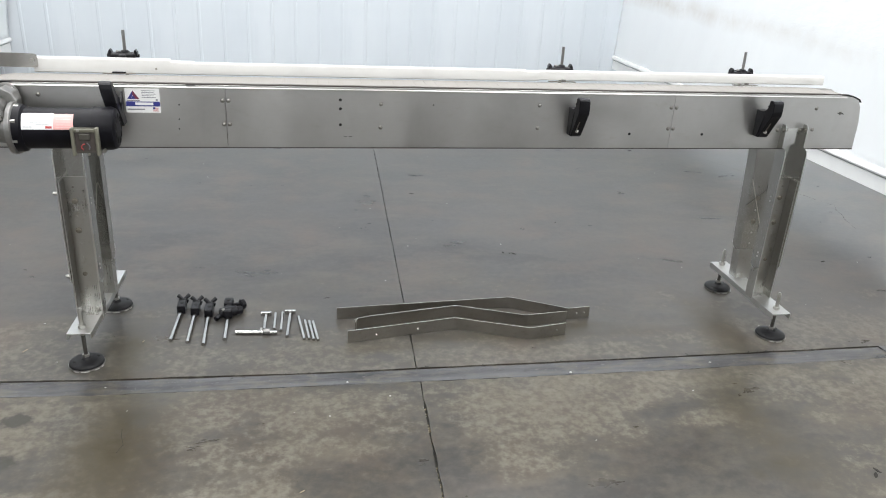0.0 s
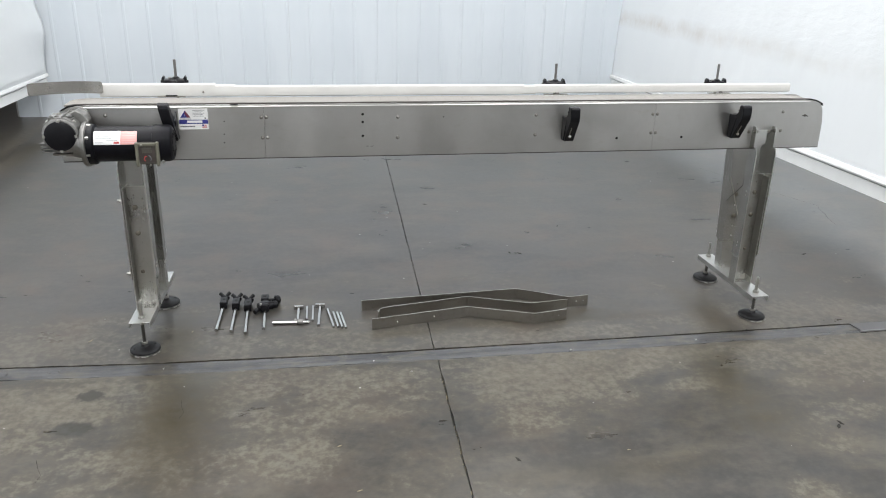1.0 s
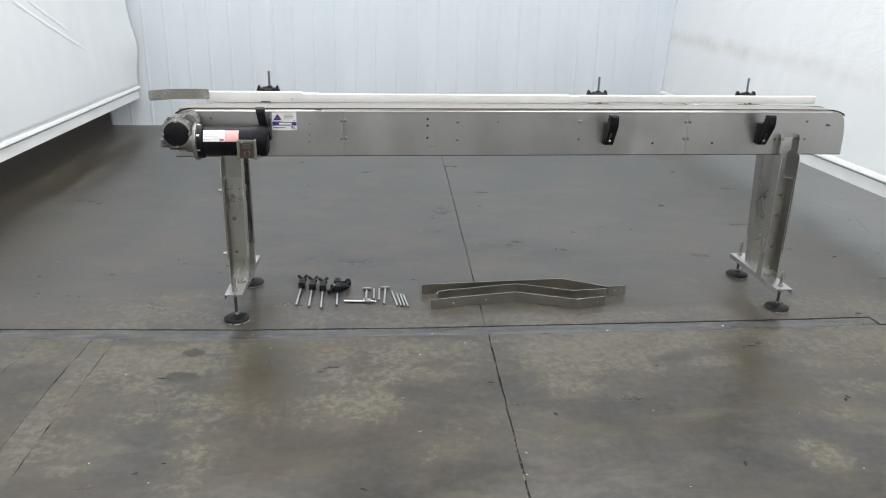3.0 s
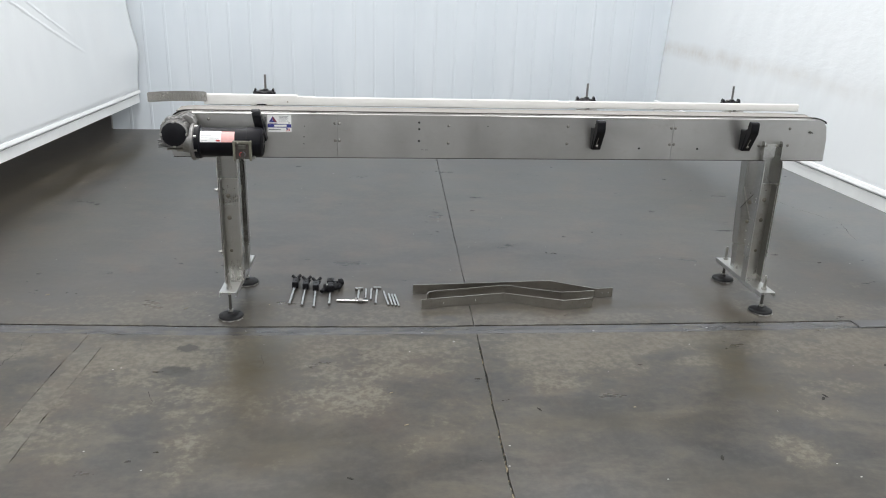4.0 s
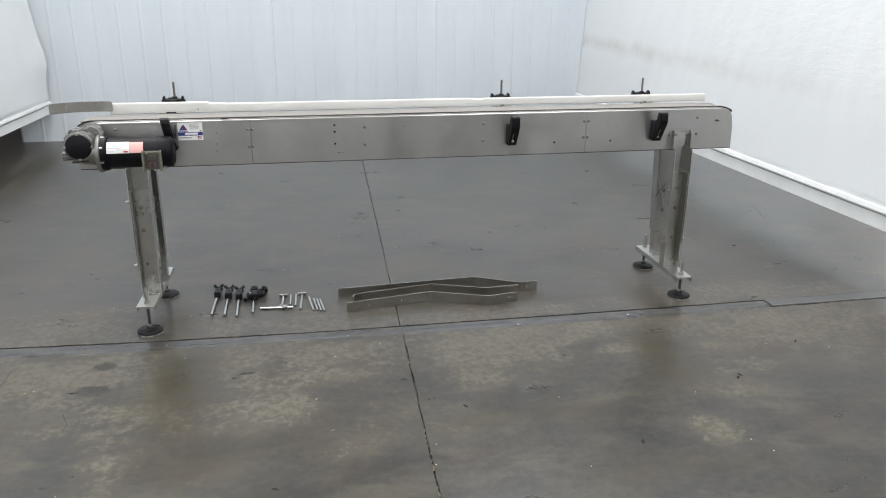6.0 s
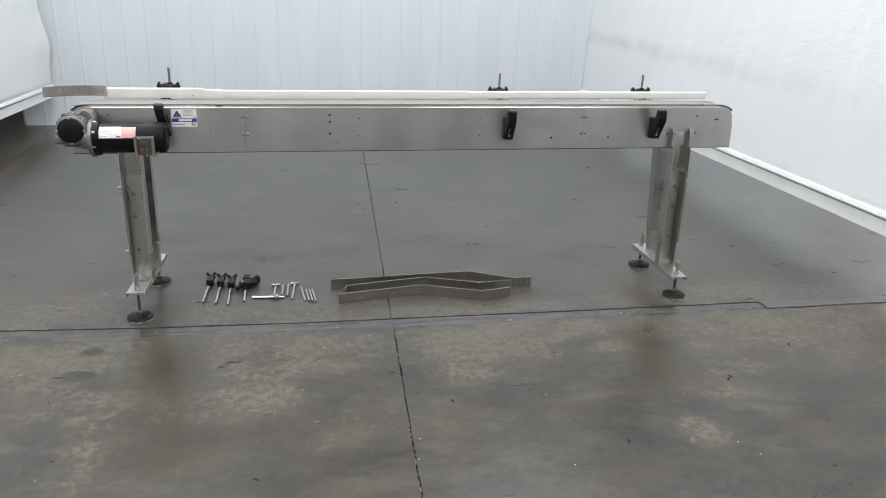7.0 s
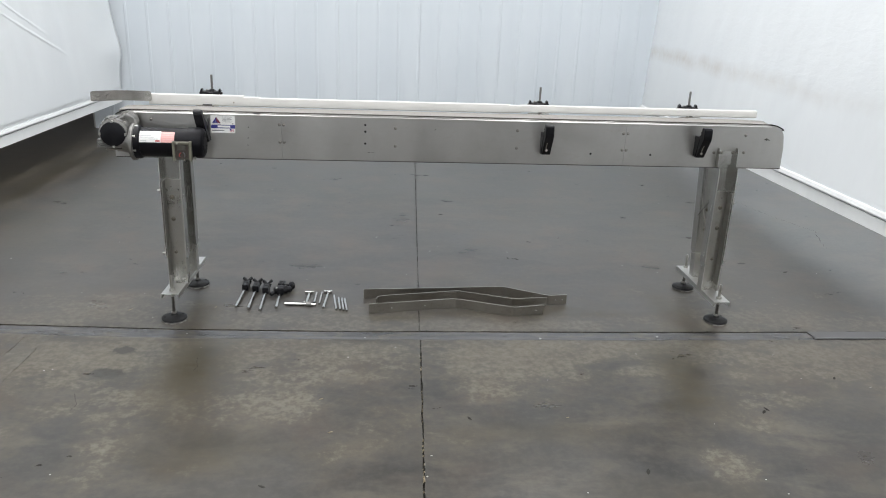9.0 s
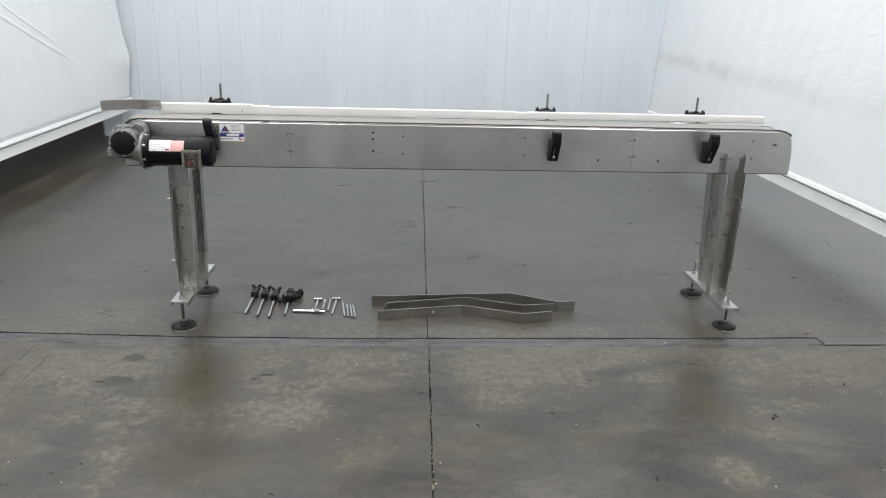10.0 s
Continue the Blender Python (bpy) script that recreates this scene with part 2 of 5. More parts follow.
def make_plate():
    """Brushed stainless plate: grain along its length, broad soft sheens across it, rubbed marks and a little brown bleed."""
    n = Nodes("brushed_stainless_plate")
    grain = n.noise(n.coords((1, 40, 40)), 9.0, 3, 0.7)
    sheen = n.noise(n.coords((2.6, 1, 0.35)), 1.9, 3, 0.5)
    blotch = n.noise(n.coords(), 5.0, 7, 0.65, 0.4)
    rub = n.noise(n.coords((1.0, 1, 2.2), (0, 0.5, 0)), 14.0, 6, 0.7, 0.5)
    col = n.mix(n.ramp(blotch, [(0.3, 0.0), (0.7, 1.0)]), (0.475, 0.467, 0.450), (0.555, 0.548, 0.532))
    # soft vertical reflections put into the steel colour as darker bands
    col = n.mix(n.ramp(sheen, [(0.34, 0.0), (0.66, 1.0)]), n.mix(0.13, col, (0.30, 0.29, 0.27)), col)
    col = n.mix(n.ramp(rub, [(0.56, 0.0), (0.78, 0.28)]), col, (0.38, 0.345, 0.28))
    col = n.mix(n.ramp(rub, [(0.22, 0.25), (0.38, 0.0)]), col, (0.62, 0.61, 0.60))
    r = n.math("ADD", n.math("MULTIPLY", n.math("SUBTRACT", grain, 0.5), 0.10), 0.40)
    r = n.math("ADD", r, n.math("MULTIPLY", n.math("SUBTRACT", blotch, 0.5), 0.30))
    r = n.math("ADD", r, n.math("MULTIPLY", n.math("SUBTRACT", sheen, 0.5), 0.35), True)
    return n.set(col, r, 1.0, grain, 0.025, 0.001)


def make_panel():
    n = Nodes("white_panel")
    v = n.coords()
    a = n.noise(n.coords((1, 1, 0.25)), 1.6, 5, 0.6)
    b = n.noise(n.coords((9, 9, 0.4)), 3.0, 4, 0.6)
    col = n.mix(n.ramp(a, [(0.3, 0.0), (0.7, 1.0)]), (0.655, 0.71, 0.76), (0.72, 0.77, 0.815))
    col = n.mix(n.ramp(b, [(0.58, 0.0), (0.8, 0.2)]), col, (0.55, 0.6, 0.65))
    return n.set(col, 0.45, 0.0, b, 0.04, 0.003)


def make_tarp(name, stain_z, crease):
    """White coated fabric: fine weave, soft wrinkles; above stain_z it is puckered, at it a brown tide line."""
    n = Nodes(name)
    v = n.coords()
    z = n.axis(2)
    soft = n.noise(n.coords((1, 1, 0.5)), 1.4, 4, 0.5)
    pucker = n.noise(n.coords((1, 0.7, 1.5), (0.8, 0, 0)), 13.0, 6, 0.6, 0.3)
    drip = n.noise(n.coords((1.5, 1.5, 1.1)), 4.5, 7, 0.7, 0.4)
    col = n.mix(n.ramp(soft, [(0.3, 0.0), (0.7, 1.0)]), (0.785, 0.815, 0.835), (0.83, 0.855, 0.87))
    h = n.math("MULTIPLY", soft, 0.8)
    if stain_z:
        up = n.add("ShaderNodeMapRange")
        up.inputs["From Min"].default_value, up.inputs["From Max"].default_value = stain_z - 0.05, stain_z + 0.12
        n.link(z, up.inputs["Value"])
        h = n.math("ADD", h, n.math("MULTIPLY", n.math("MULTIPLY", pucker, up.outputs[0]), 0.26))
        wav = n.noise(v, 2.2, 5, 0.6)
        d = n.math("ABSOLUTE", n.math("ADD", n.math("SUBTRACT", z, stain_z + 0.02), n.math("MULTIPLY", n.math("SUBTRACT", wav, 0.5), 0.14)))
        line = n.math("MULTIPLY", n.ramp(d, [(0.0, 1.0), (0.09, 0.0)]), n.ramp(drip, [(0.35, 0.25), (0.65, 1.0)]))
        far = n.add("ShaderNodeMapRange")
        far.inputs["From Min"].default_value, far.inputs["From Max"].default_value = 3.2, 6.6
        n.link(n.axis(1), far.inputs["Value"])
        line = n.math("MULTIPLY", line, n.math("ADD", n.math("MULTIPLY", far.outputs[0], 0.50), 0.06))
        col = n.mix(line, col, (0.55, 0.49, 0.42))
    if crease:
        y = n.axis(1)
        for y0, z0, slope, c0, c1 in crease:
            d = n.math("ABSOLUTE", n.math("SUBTRACT", n.math("SUBTRACT", z, z0), n.math("MULTIPLY", n.math("SUBTRACT", y, y0), slope)))
            d = n.math("ADD", d, n.math("MULTIPLY", n.math("SUBTRACT", n.noise(v, 9.0, 4), 0.5), 0.03))
            ridge = n.ramp(d, [(0.0, 1.0), (0.018, 0.0)])
            gate = n.add("ShaderNodeMapRange")
            gate.inputs["From Min"].default_value, gate.inputs["From Max"].default_value = c1, c1 - 0.3
            n.link(y, gate.inputs["Value"])
            gate_b = n.add("ShaderNodeMapRange")
            gate_b.inputs["From Min"].default_value, gate_b.inputs["From Max"].default_value = c0, c0 + 0.3
            n.link(y, gate_b.inputs["Value"])
            h = n.math("ADD", h, n.math("MULTIPLY", n.math("MULTIPLY", ridge, n.math("MULTIPLY", gate.outputs[0], gate_b.outputs[0])), 0.3))
    return n.set(col, 0.42, 0.0, h, 0.5, 0.03)


M_GUTTER = make_gutter()
M_JOINT = make_plain("joint_filler", (0.03, 0.028, 0.024), 0.85, 0, 0.5, 30, 0.3)
M_PANEL = make_panel()
M_TARP_L = make_tarp("white_tarp", 0, [(5.4, 1.155, -0.39, 3.8, 6.2), (5.2, 1.32, -0.42, 3.9, 5.9)])
M_TARP_R = make_tarp("stained_white_tarp", 0.93, [])
M_BEAM = make_plain("white_beam_paint", (0.86, 0.87, 0.87), 0.35, 0, 0.04, 6, 0.05)
M_GROOVE = make_plain("beam_groove", (0.42, 0.43, 0.44), 0.6, 0, 0.1, 12)
M_CEILING = make_plain("white_ceiling", (0.78, 0.79, 0.8), 0.7, 0, 0.05, 3)
M_OUTER = make_plain("dull_block_wall", (0.5, 0.5, 0.5), 0.8, 0, 0.2, 3, 0.2)
M_PLATE = make_plate()
M_TRIM = make_steel("bright_folded_edge", (0.72, 0.71, 0.69), 0.35, (1, 40, 40), 0.05)
M_LEG = make_steel("leg_stainless", (0.58, 0.58, 0.56), 0.19, (50, 50, 1), 0.35, (0.25, 0.21, 0.14), 7, 0.06)
M_BASE = make_steel("leg_base_stainless", (0.60, 0.60, 0.585), 0.36, (50, 1, 50), 0.2, (0.3, 0.27, 0.2), 9)
M_INNER = make_steel("leg_inner_stainless", (0.56, 0.552, 0.525), 0.30, (50, 50, 1), 0.4, (0.27, 0.23, 0.15), 8)
M_STRAP = make_steel("dull_stainless_strip", (0.38, 0.36, 0.325), 0.38, (1, 1, 40), 0.3, (0.16, 0.13, 0.09), 8)
M_CURVE = make_steel("satin_deflector_steel", (0.50, 0.48, 0.45), 0.24, (1, 1, 40), 0.3, (0.25, 0.2, 0.15), 14)
M_ROD = make_steel("polished_rod", (0.56, 0.555, 0.54), 0.13, (30, 30, 30), 0.12, (0.25, 0.22, 0.18), 9.0, 0.05)
M_UPRIGHT = make_steel("dull_rod", (0.25, 0.245, 0.235), 0.35, (30, 30, 30), 0.1)
M_DARKBOLT = make_plain("brown_bolt_head", (0.23, 0.21, 0.175), 0.45, 0.6, 0.3, 60)
M_FLANGE_SHADE = make_steel("flange_shade_steel", (0.34, 0.332, 0.31), 0.4, (50, 50, 1), 0.3, (0.12, 0.10, 0.07), 8)
M_BOLT = make_steel("dull_plate_bolt", (0.33, 0.315, 0.29), 0.45, (20, 20, 20), 0.35)
M_STUD = make_steel("dark_threaded_stud", (0.16, 0.155, 0.145), 0.42, (20, 20, 20), 0.1)
M_ZINC = make_steel("zinc_bolt", (0.5, 0.49, 0.46), 0.42, (20, 20, 20), 0.1)
M_CAST = make_plain("cast_aluminium", (0.27, 0.265, 0.255), 0.42, 0.9, 0.22, 40, 0.3)
M_PLASTIC = make_plain("black_plastic", (0.008, 0.008, 0.010), 0.36, 0, 0.3, 25, 0.1, Specular_IOR_Level=0.22)
M_MOTOR = make_plain("black_motor_paint", (0.006, 0.006, 0.0085), 0.42, 0, 0.3, 25, 0.06, Specular_IOR_Level=0.15)
M_RUBBER = make_plain("black_foot_plastic", (0.010, 0.010, 0.011), 0.42, 0, 0.4, 30, 0.15, Specular_IOR_Level=0.22)
M_UHMW = make_plain("white_guide_plastic", (0.62, 0.612, 0.59), 0.5, 0, 0.04, 12, 0.05)
M_BELT = make_plain("beige_belt_plastic", (0.275, 0.262, 0.245), 0.6, 0, 0.12, 18, 0.08, Specular_IOR_Level=0.2)
M_HOLE = make_plain("dark_hole", (0.006, 0.006, 0.006), 0.8, 0, 0.1)
M_WEAR_SHADE = make_plain("brown_wear_strip_and_shade", (0.05, 0.04, 0.035), 0.6, 0, 0.3, 20)
M_PAPER = make_plain("white_sticker", (0.80, 0.80, 0.79), 0.4, 0, 0.03, 30, 0.02)
M_BLUE = make_plain("blue_print", (0.035, 0.04, 0.22), 0.4, 0, 0.05)
M_RED = make_plain("red_print", (0.5, 0.05, 0.05), 0.4, 0, 0.05)
M_DARKRED = make_plain("dark_red_print", (0.16, 0.03, 0.06), 0.4, 0, 0.05)
M_PINK = make_plain("pink_print", (0.78, 0.40, 0.38), 0.4, 0, 0.05)
M_PALE = make_plain("pale_pink_print", (0.8, 0.55, 0.53), 0.4, 0, 0.05)
M_FAINT = make_plain("faint_print", (0.42, 0.42, 0.44), 0.5, 0, 0.05)
M_INK = make_plain("grey_print", (0.16, 0.16, 0.18), 0.5, 0, 0.05)
M_BOX = make_plain("grey_box_plastic", (0.07, 0.067, 0.055), 0.37, 0, 0.12, 30, 0.05)
M_LIP = make_plain("pale_box_edge", (0.16, 0.155, 0.12), 0.37, 0, 0.12, 30, 0.05)
M_STRAW = make_plain("straw_chip", (0.30, 0.25, 0.17), 0.7, 0, 0.3, 60)
M_SPECK = make_plain("pale_speck", (0.45, 0.44, 0.42), 0.5, 0, 0.1, 60)
M_CHIP = make_plain("white_chip", (0.5, 0.49, 0.47), 0.6, 0, 0.1, 60)
M_LAMP = Nodes("lamp_diffuser").set((0.9, 0.9, 0.9), 0.5)


# ---- building helpers ----
ORIGIN = {}


def thing(name, at, label, category, group="", kind=""):
    ob = new(name)
    ob.empty_display_size = 0.1
    ob.location = at
    ORIGIN[ob] = Vector(at)
    return tagged(ob, label, category, group, kind)


def finish(bm, smooth):
    bmesh.ops.recalc_face_normals(bm, faces=bm.faces)
    if smooth:
        for f in bm.faces:
            f.smooth = True
        for e in bm.edges:
            if len(e.link_faces) == 2 and e.calc_face_angle(0) > 0.6:
                e.smooth = False


def part(name, bm, material, parent=None, label="", smooth=False):
    """Link a bmesh, given in world coordinates, as one mesh under a thing or a part."""
    finish(bm, smooth)
    me = bpy.data.meshes.new(name)
    origin = ORIGIN.get(parent, Vector((0, 0, 0)))
    bmesh.ops.translate(bm, verts=bm.verts, vec=-origin)
    bm.to_mesh(me)
    bm.free()
    me.materials.append(material)
    ob = new(name, me)
    if parent is not None:
        ob.parent = parent
    ORIGIN[ob] = origin
    if label:
        ob["label"] = label
    return ob


def piece(name, me, parent, m):
    """Another object on a shared mesh, at the world pose m, under a parent."""
    ob = new(name, me)
    ob.parent = parent
    ob.matrix_basis = Matrix.Translation(-ORIGIN.get(parent, Vector((0, 0, 0)))) @ m
    ORIGIN[ob] = ORIGIN.get(parent, Vector((0, 0, 0)))
    return ob


def mesh_of(name, bm, material, smooth=False):
    finish(bm, smooth)
    me = bpy.data.meshes.new(name)
    bm.to_mesh(me)
    bm.free()
    me.materials.append(material)
    return me


def box(x0, x1, y0, y1, z0, z1, bevel=0.0, bm=None, segments=1):
    b = bmesh.new()
    vs = [b.verts.new((x, y, z)) for z in (z0, z1) for x, y in ((x0, y0), (x1, y0), (x1, y1), (x0, y1))]
    for q in ((0, 3, 2, 1), (4, 5, 6, 7), (0, 1, 5, 4), (1, 2, 6, 5), (2, 3, 7, 6), (3, 0, 4, 7)):
        b.faces.new([vs[i] for i in q])
    if bevel:
        bmesh.ops.bevel(b, geom=b.edges[:], offset=bevel, segments=segments, affect="EDGES")
    return merge(bm, b)


def merge(into, b):
    if into is None:
        return b
    me = bpy.data.meshes.new("temp")
    b.to_mesh(me)
    b.free()
    into.from_mesh(me)
    bpy.data.meshes.remove(me)
    return into


def rod(p0, p1, r0, r1=None, seg=16, bm=None, bevel=0.0):
    """A closed cylinder or cone from p0 to p1."""
    r1 = r0 if r1 is None else r1
    p0, p1 = Vector(p0), Vector(p1)
    b = bmesh.new()
    d = p1 - p0
    bmesh.ops.create_cone(b, cap_ends=True, segments=seg, radius1=r0, radius2=r1, depth=d.length)
    bmesh.ops.transform(b, matrix=Matrix.Translation((p0 + p1) / 2) @ d.to_track_quat("Z", "Y").to_matrix().to_4x4(), verts=b.verts)
    if bevel:
        caps = [f for f in b.faces if len(f.verts) > 4]
        bmesh.ops.bevel(b, geom=list({e for f in caps for e in f.edges}), offset=bevel, segments=2, affect="EDGES")
    return merge(bm, b)


def lathe(profile, p0, axis, seg=28, bm=None):
    """Turn a profile of (along, radius) about the axis through p0."""
    b = bmesh.new()
    rings = []
    for a, r in profile:
        rings.append([b.verts.new((r * math.cos(2 * math.pi * i / seg), r * math.sin(2 * math.pi * i / seg), a)) for i in range(seg)])
    for q, s in zip(rings, rings[1:]):
        for i in range(seg):
            b.faces.new((q[i], q[(i + 1) % seg], s[(i + 1) % seg], s[i]))
    b.faces.new(rings[0][::-1])
    b.faces.new(rings[-1])
    bmesh.ops.transform(b, matrix=Matrix.Translation(p0) @ Vector(axis).to_track_quat("Z", "Y").to_matrix().to_4x4(), verts=b.verts)
    return merge(bm, b)


def prism(points, axis, a, b_, bevel=0.0, bm=None):
    """Extrude a polygon from a to b_ along an axis: x (points are y, z), y (x, z) or z (x, y)."""
    b = bmesh.new()
    place = {"x": lambda u, v, w: (w, u, v), "y": lambda u, v, w: (u, w, v), "z": lambda u, v, w: (u, v, w)}[axis]
    lo = [b.verts.new(place(u, v, a)) for u, v in points]
    hi = [b.verts.new(place(u, v, b_)) for u, v in points]
    b.faces.new(lo)
    b.faces.new(hi[::-1])
    for i in range(len(points)):
        j = (i + 1) % len(points)
        b.faces.new((lo[i], hi[i], hi[j], lo[j]))
    bmesh.ops.recalc_face_normals(b, faces=b.faces)
    if bevel:
        bmesh.ops.bevel(b, geom=b.edges[:], offset=bevel, segments=1, affect="EDGES")
    return merge(bm, b)


def band(path, z0, z1, thick, bm=None):
    """A thin upright strip of sheet metal that follows a path of (x, y)."""
    b = bmesh.new()
    pts = [Vector(p) for p in path]
    rows = []
    for i, p in enumerate(pts):
        d = (pts[min(i + 1, len(pts) - 1)] - pts[max(i - 1, 0)]).normalized()
        nrm = Vector((-d.y, d.x)) * thick / 2
        rows.append([b.verts.new((p.x + s * nrm.x, p.y + s * nrm.y, z)) for s, z in ((-1, z0), (-1, z1), (1, z1), (1, z0))])
    for q, s in zip(rows, rows[1:]):
        for i in range(4):
            b.faces.new((q[i], q[(i + 1) % 4], s[(i + 1) % 4], s[i]))
    b.faces.new(rows[0][::-1])
    b.faces.new(rows[-1])
    return merge(bm, b)


def rounded(path, radius, steps=5):
    """The path with its inner corners rounded."""
    out = [path[0]]
    for a, b, c in zip(path, path[1:], path[2:]):
        a, b, c = Vector(a), Vector(b), Vector(c)
        p, q = b + (a - b).normalized() * radius, b + (c - b).normalized() * radius
        for i in range(steps + 1):
            t = i / steps
            out.append(tuple((1 - t) ** 2 * p + 2 * t * (1 - t) * b + t * t * q))
    return out + [path[-1]]


# ---- the setting ----
def rough_edge(a, b, amp, step, seed):
    """Points from a to b, wandering by amp: a broken slab edge."""
    a, b = Vector(a), Vector(b)
    n = max(2, int((b - a).length / step))
    side = Vector((-(b - a).y, (b - a).x)).normalized()
    pts = []
    for i in range(n):
        p = a.lerp(b, i / n)
        w = noise.noise((p.x * 9 + seed, p.y * 9, seed)) + 0.6 * noise.noise((p.x * 41, p.y * 41 + seed, 3.0))
        pts.append(tuple(p + side * w * amp))
    return pts


def slab(corners, material, amp, seed, floor):
    pts = []
    for i, c in enumerate(corners):
        d = corners[(i + 1) % len(corners)]
        near = max(abs(c[0]), abs(d[0])) < 9 or abs(c[1] - d[1]) < 0.5
        pts += rough_edge(c, d, amp if near else 0.0, 0.02 if near else 1.0, seed + i)
    return part("concrete_slab", prism(pts, "z", -0.03, 0.0), material, floor)


def joint_x(y):
    return 0.365 + (y - 2.44) * 0.0365


floor = part("floor", box(-14, 14, -12, 16, -0.3, -0.012), M_JOINT)
tagged(floor, "grey sealed concrete warehouse floor with jointed slabs", "floor", "", "structure")
# edges of the filled channel between the two pours, far and near
FAR_EDGE = [(-14.0, 2.90), (-1.80, 2.557), (-1.34, 2.529), (-0.73, 2.493), (0.05, 2.471), (0.363, 2.472), (1.25, 2.468), (2.5, 2.473), (14.0, 2.52)]
NEAR_EDGE = [(-14.0, 2.80), (-1.76, 2.461), (-1.31, 2.428), (-0.71, 2.395), (0.05, 2.383), (0.36, 2.380), (1.20, 2.371), (2.42, 2.379), (14.0, 2.43)]


def between(edge, x0, x1, dy=0.0):
    """The points of an edge from x0 to x1, ends included."""
    def y_at(x):
        for (xa, ya), (xb, yb) in zip(edge, edge[1:]):
            if xa <= x <= xb:
                return ya + (yb - ya) * (x - xa) / (xb - xa) + dy
    inner = [(x, y + dy) for x, y in edge if min(x0, x1) < x < max(x0, x1)]
    pts = [(x0, y_at(x0))] + (inner if x1 > x0 else inner[::-1]) + [(x1, y_at(x1))]
    return pts


J = 0.366
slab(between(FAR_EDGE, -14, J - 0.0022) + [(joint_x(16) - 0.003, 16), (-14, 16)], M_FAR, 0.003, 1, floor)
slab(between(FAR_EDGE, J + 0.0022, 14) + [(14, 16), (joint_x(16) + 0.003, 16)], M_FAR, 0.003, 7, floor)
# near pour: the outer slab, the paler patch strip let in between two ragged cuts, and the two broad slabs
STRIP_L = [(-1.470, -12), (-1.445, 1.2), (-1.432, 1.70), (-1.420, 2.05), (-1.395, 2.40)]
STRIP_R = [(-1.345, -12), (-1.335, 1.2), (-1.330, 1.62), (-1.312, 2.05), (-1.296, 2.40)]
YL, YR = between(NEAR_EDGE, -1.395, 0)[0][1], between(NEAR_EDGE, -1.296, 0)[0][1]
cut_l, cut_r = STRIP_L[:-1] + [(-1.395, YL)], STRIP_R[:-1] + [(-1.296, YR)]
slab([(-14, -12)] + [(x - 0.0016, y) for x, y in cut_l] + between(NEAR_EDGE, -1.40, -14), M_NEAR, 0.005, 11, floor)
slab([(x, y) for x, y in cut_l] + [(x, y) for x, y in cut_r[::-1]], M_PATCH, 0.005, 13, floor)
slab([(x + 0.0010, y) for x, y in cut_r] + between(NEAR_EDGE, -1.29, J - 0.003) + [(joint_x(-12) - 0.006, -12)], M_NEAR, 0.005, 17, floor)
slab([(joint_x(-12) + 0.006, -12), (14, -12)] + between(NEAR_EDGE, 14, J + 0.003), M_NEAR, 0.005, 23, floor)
pts = []
for edge in (between(NEAR_EDGE, -14, 14, 0.006), between(FAR_EDGE, 14, -14, -0.006)):
    for p, q in zip(edge, edge[1:]):
        pts += rough_edge(p, q, 0.0035, 0.025, 61) if max(abs(p[0]), abs(q[0])) < 3 else [p]
    pts.append(edge[-1])
part("channel_filler", prism(pts, "z", -0.03, -0.003), M_GUTTER, floor)
part("cover_plate", prism([(2.279, 2.466), (2.286, 2.392), (3.6, 2.397), (3.6, 2.471)], "z", -0.003, 0.0025), make_plain("cover_grey", (0.085, 0.085, 0.088), 0.37, 0.0, 0.2, 10), floor)
part("cover_edge", prism([(2.281, 2.396), (2.284, 2.390), (3.6, 2.395), (3.6, 2.399)], "z", -0.002, 0.004), make_plain("cover_rim", (0.17, 0.17, 0.17), 0.4, 0.0, 0.2, 10), floor, "worn plate edge")
# hairline cracks
for k, path in enumerate([[(2.90, 5.1), (3.02, 4.80), (3.10, 4.45), (3.16, 4.32), (3.24, 4.12), (3.15, 3.90), (3.10, 3.70)], [(-1.645, 2.44), (-1.642, 2.30), (-1.655, 2.15), (-1.70, 1.9)], [(-1.0, 1.9), (-0.96, 1.82), (-0.985, 1.74)], [(-0.60, 2.20), (-0.585, 2.12), (-0.62, 2.05)]]):
    pts = []
    for a, b in zip(path, path[1:]):
        pts += rough_edge(a, b, 0.02, 0.03, 50 + k)
    bm = bmesh.new()
    for a, b in zip(pts, pts[1:]):
        w = 0.0006 + 0.0014 * max(0.0, noise.noise((a[0] * 7, a[1] * 7, 5.0)))
        bm.faces.new([bm.verts.new((a[0] - w, a[1], 0.0012)), bm.verts.new((b[0] - w, b[1], 0.0012)), bm.verts.new((b[0] + w, b[1], 0.0012)), bm.verts.new((a[0] + w, a[1], 0.0012))])
    part("crack", bm, M_JOINT, floor)

# back wall: a plain wall carrying white ribbed metal panels
YB = 7.36
wall_north = part("wall_north", box(-2.78, 6.75, YB + 0.03, YB + 0.25, 0, CEILING_Z), M_OUTER)
tagged(wall_north, "white ribbed metal cladding wall at the hall's end", "wall", "", "structure")
RIB = 0.2085
bm = bmesh.new()
prof = []
for k in range(4):
    u = k * RIB
    prof += [(u, 0.0), (u + RIB - 0.030, 0.0), (u + RIB - 0.024, -0.003), (u + RIB - 0.007, -0.003)]
prof += [(4 * RIB - 0.0015, 0.0)]
rows = [[bm.verts.new((u, v, z)) for u, v in prof] for z in (0.0, CEILING_Z)]
for i in range(len(prof) - 1):
    bm.faces.new((rows[0][i], rows[0][i + 1], rows[1][i + 1], rows[1][i]))
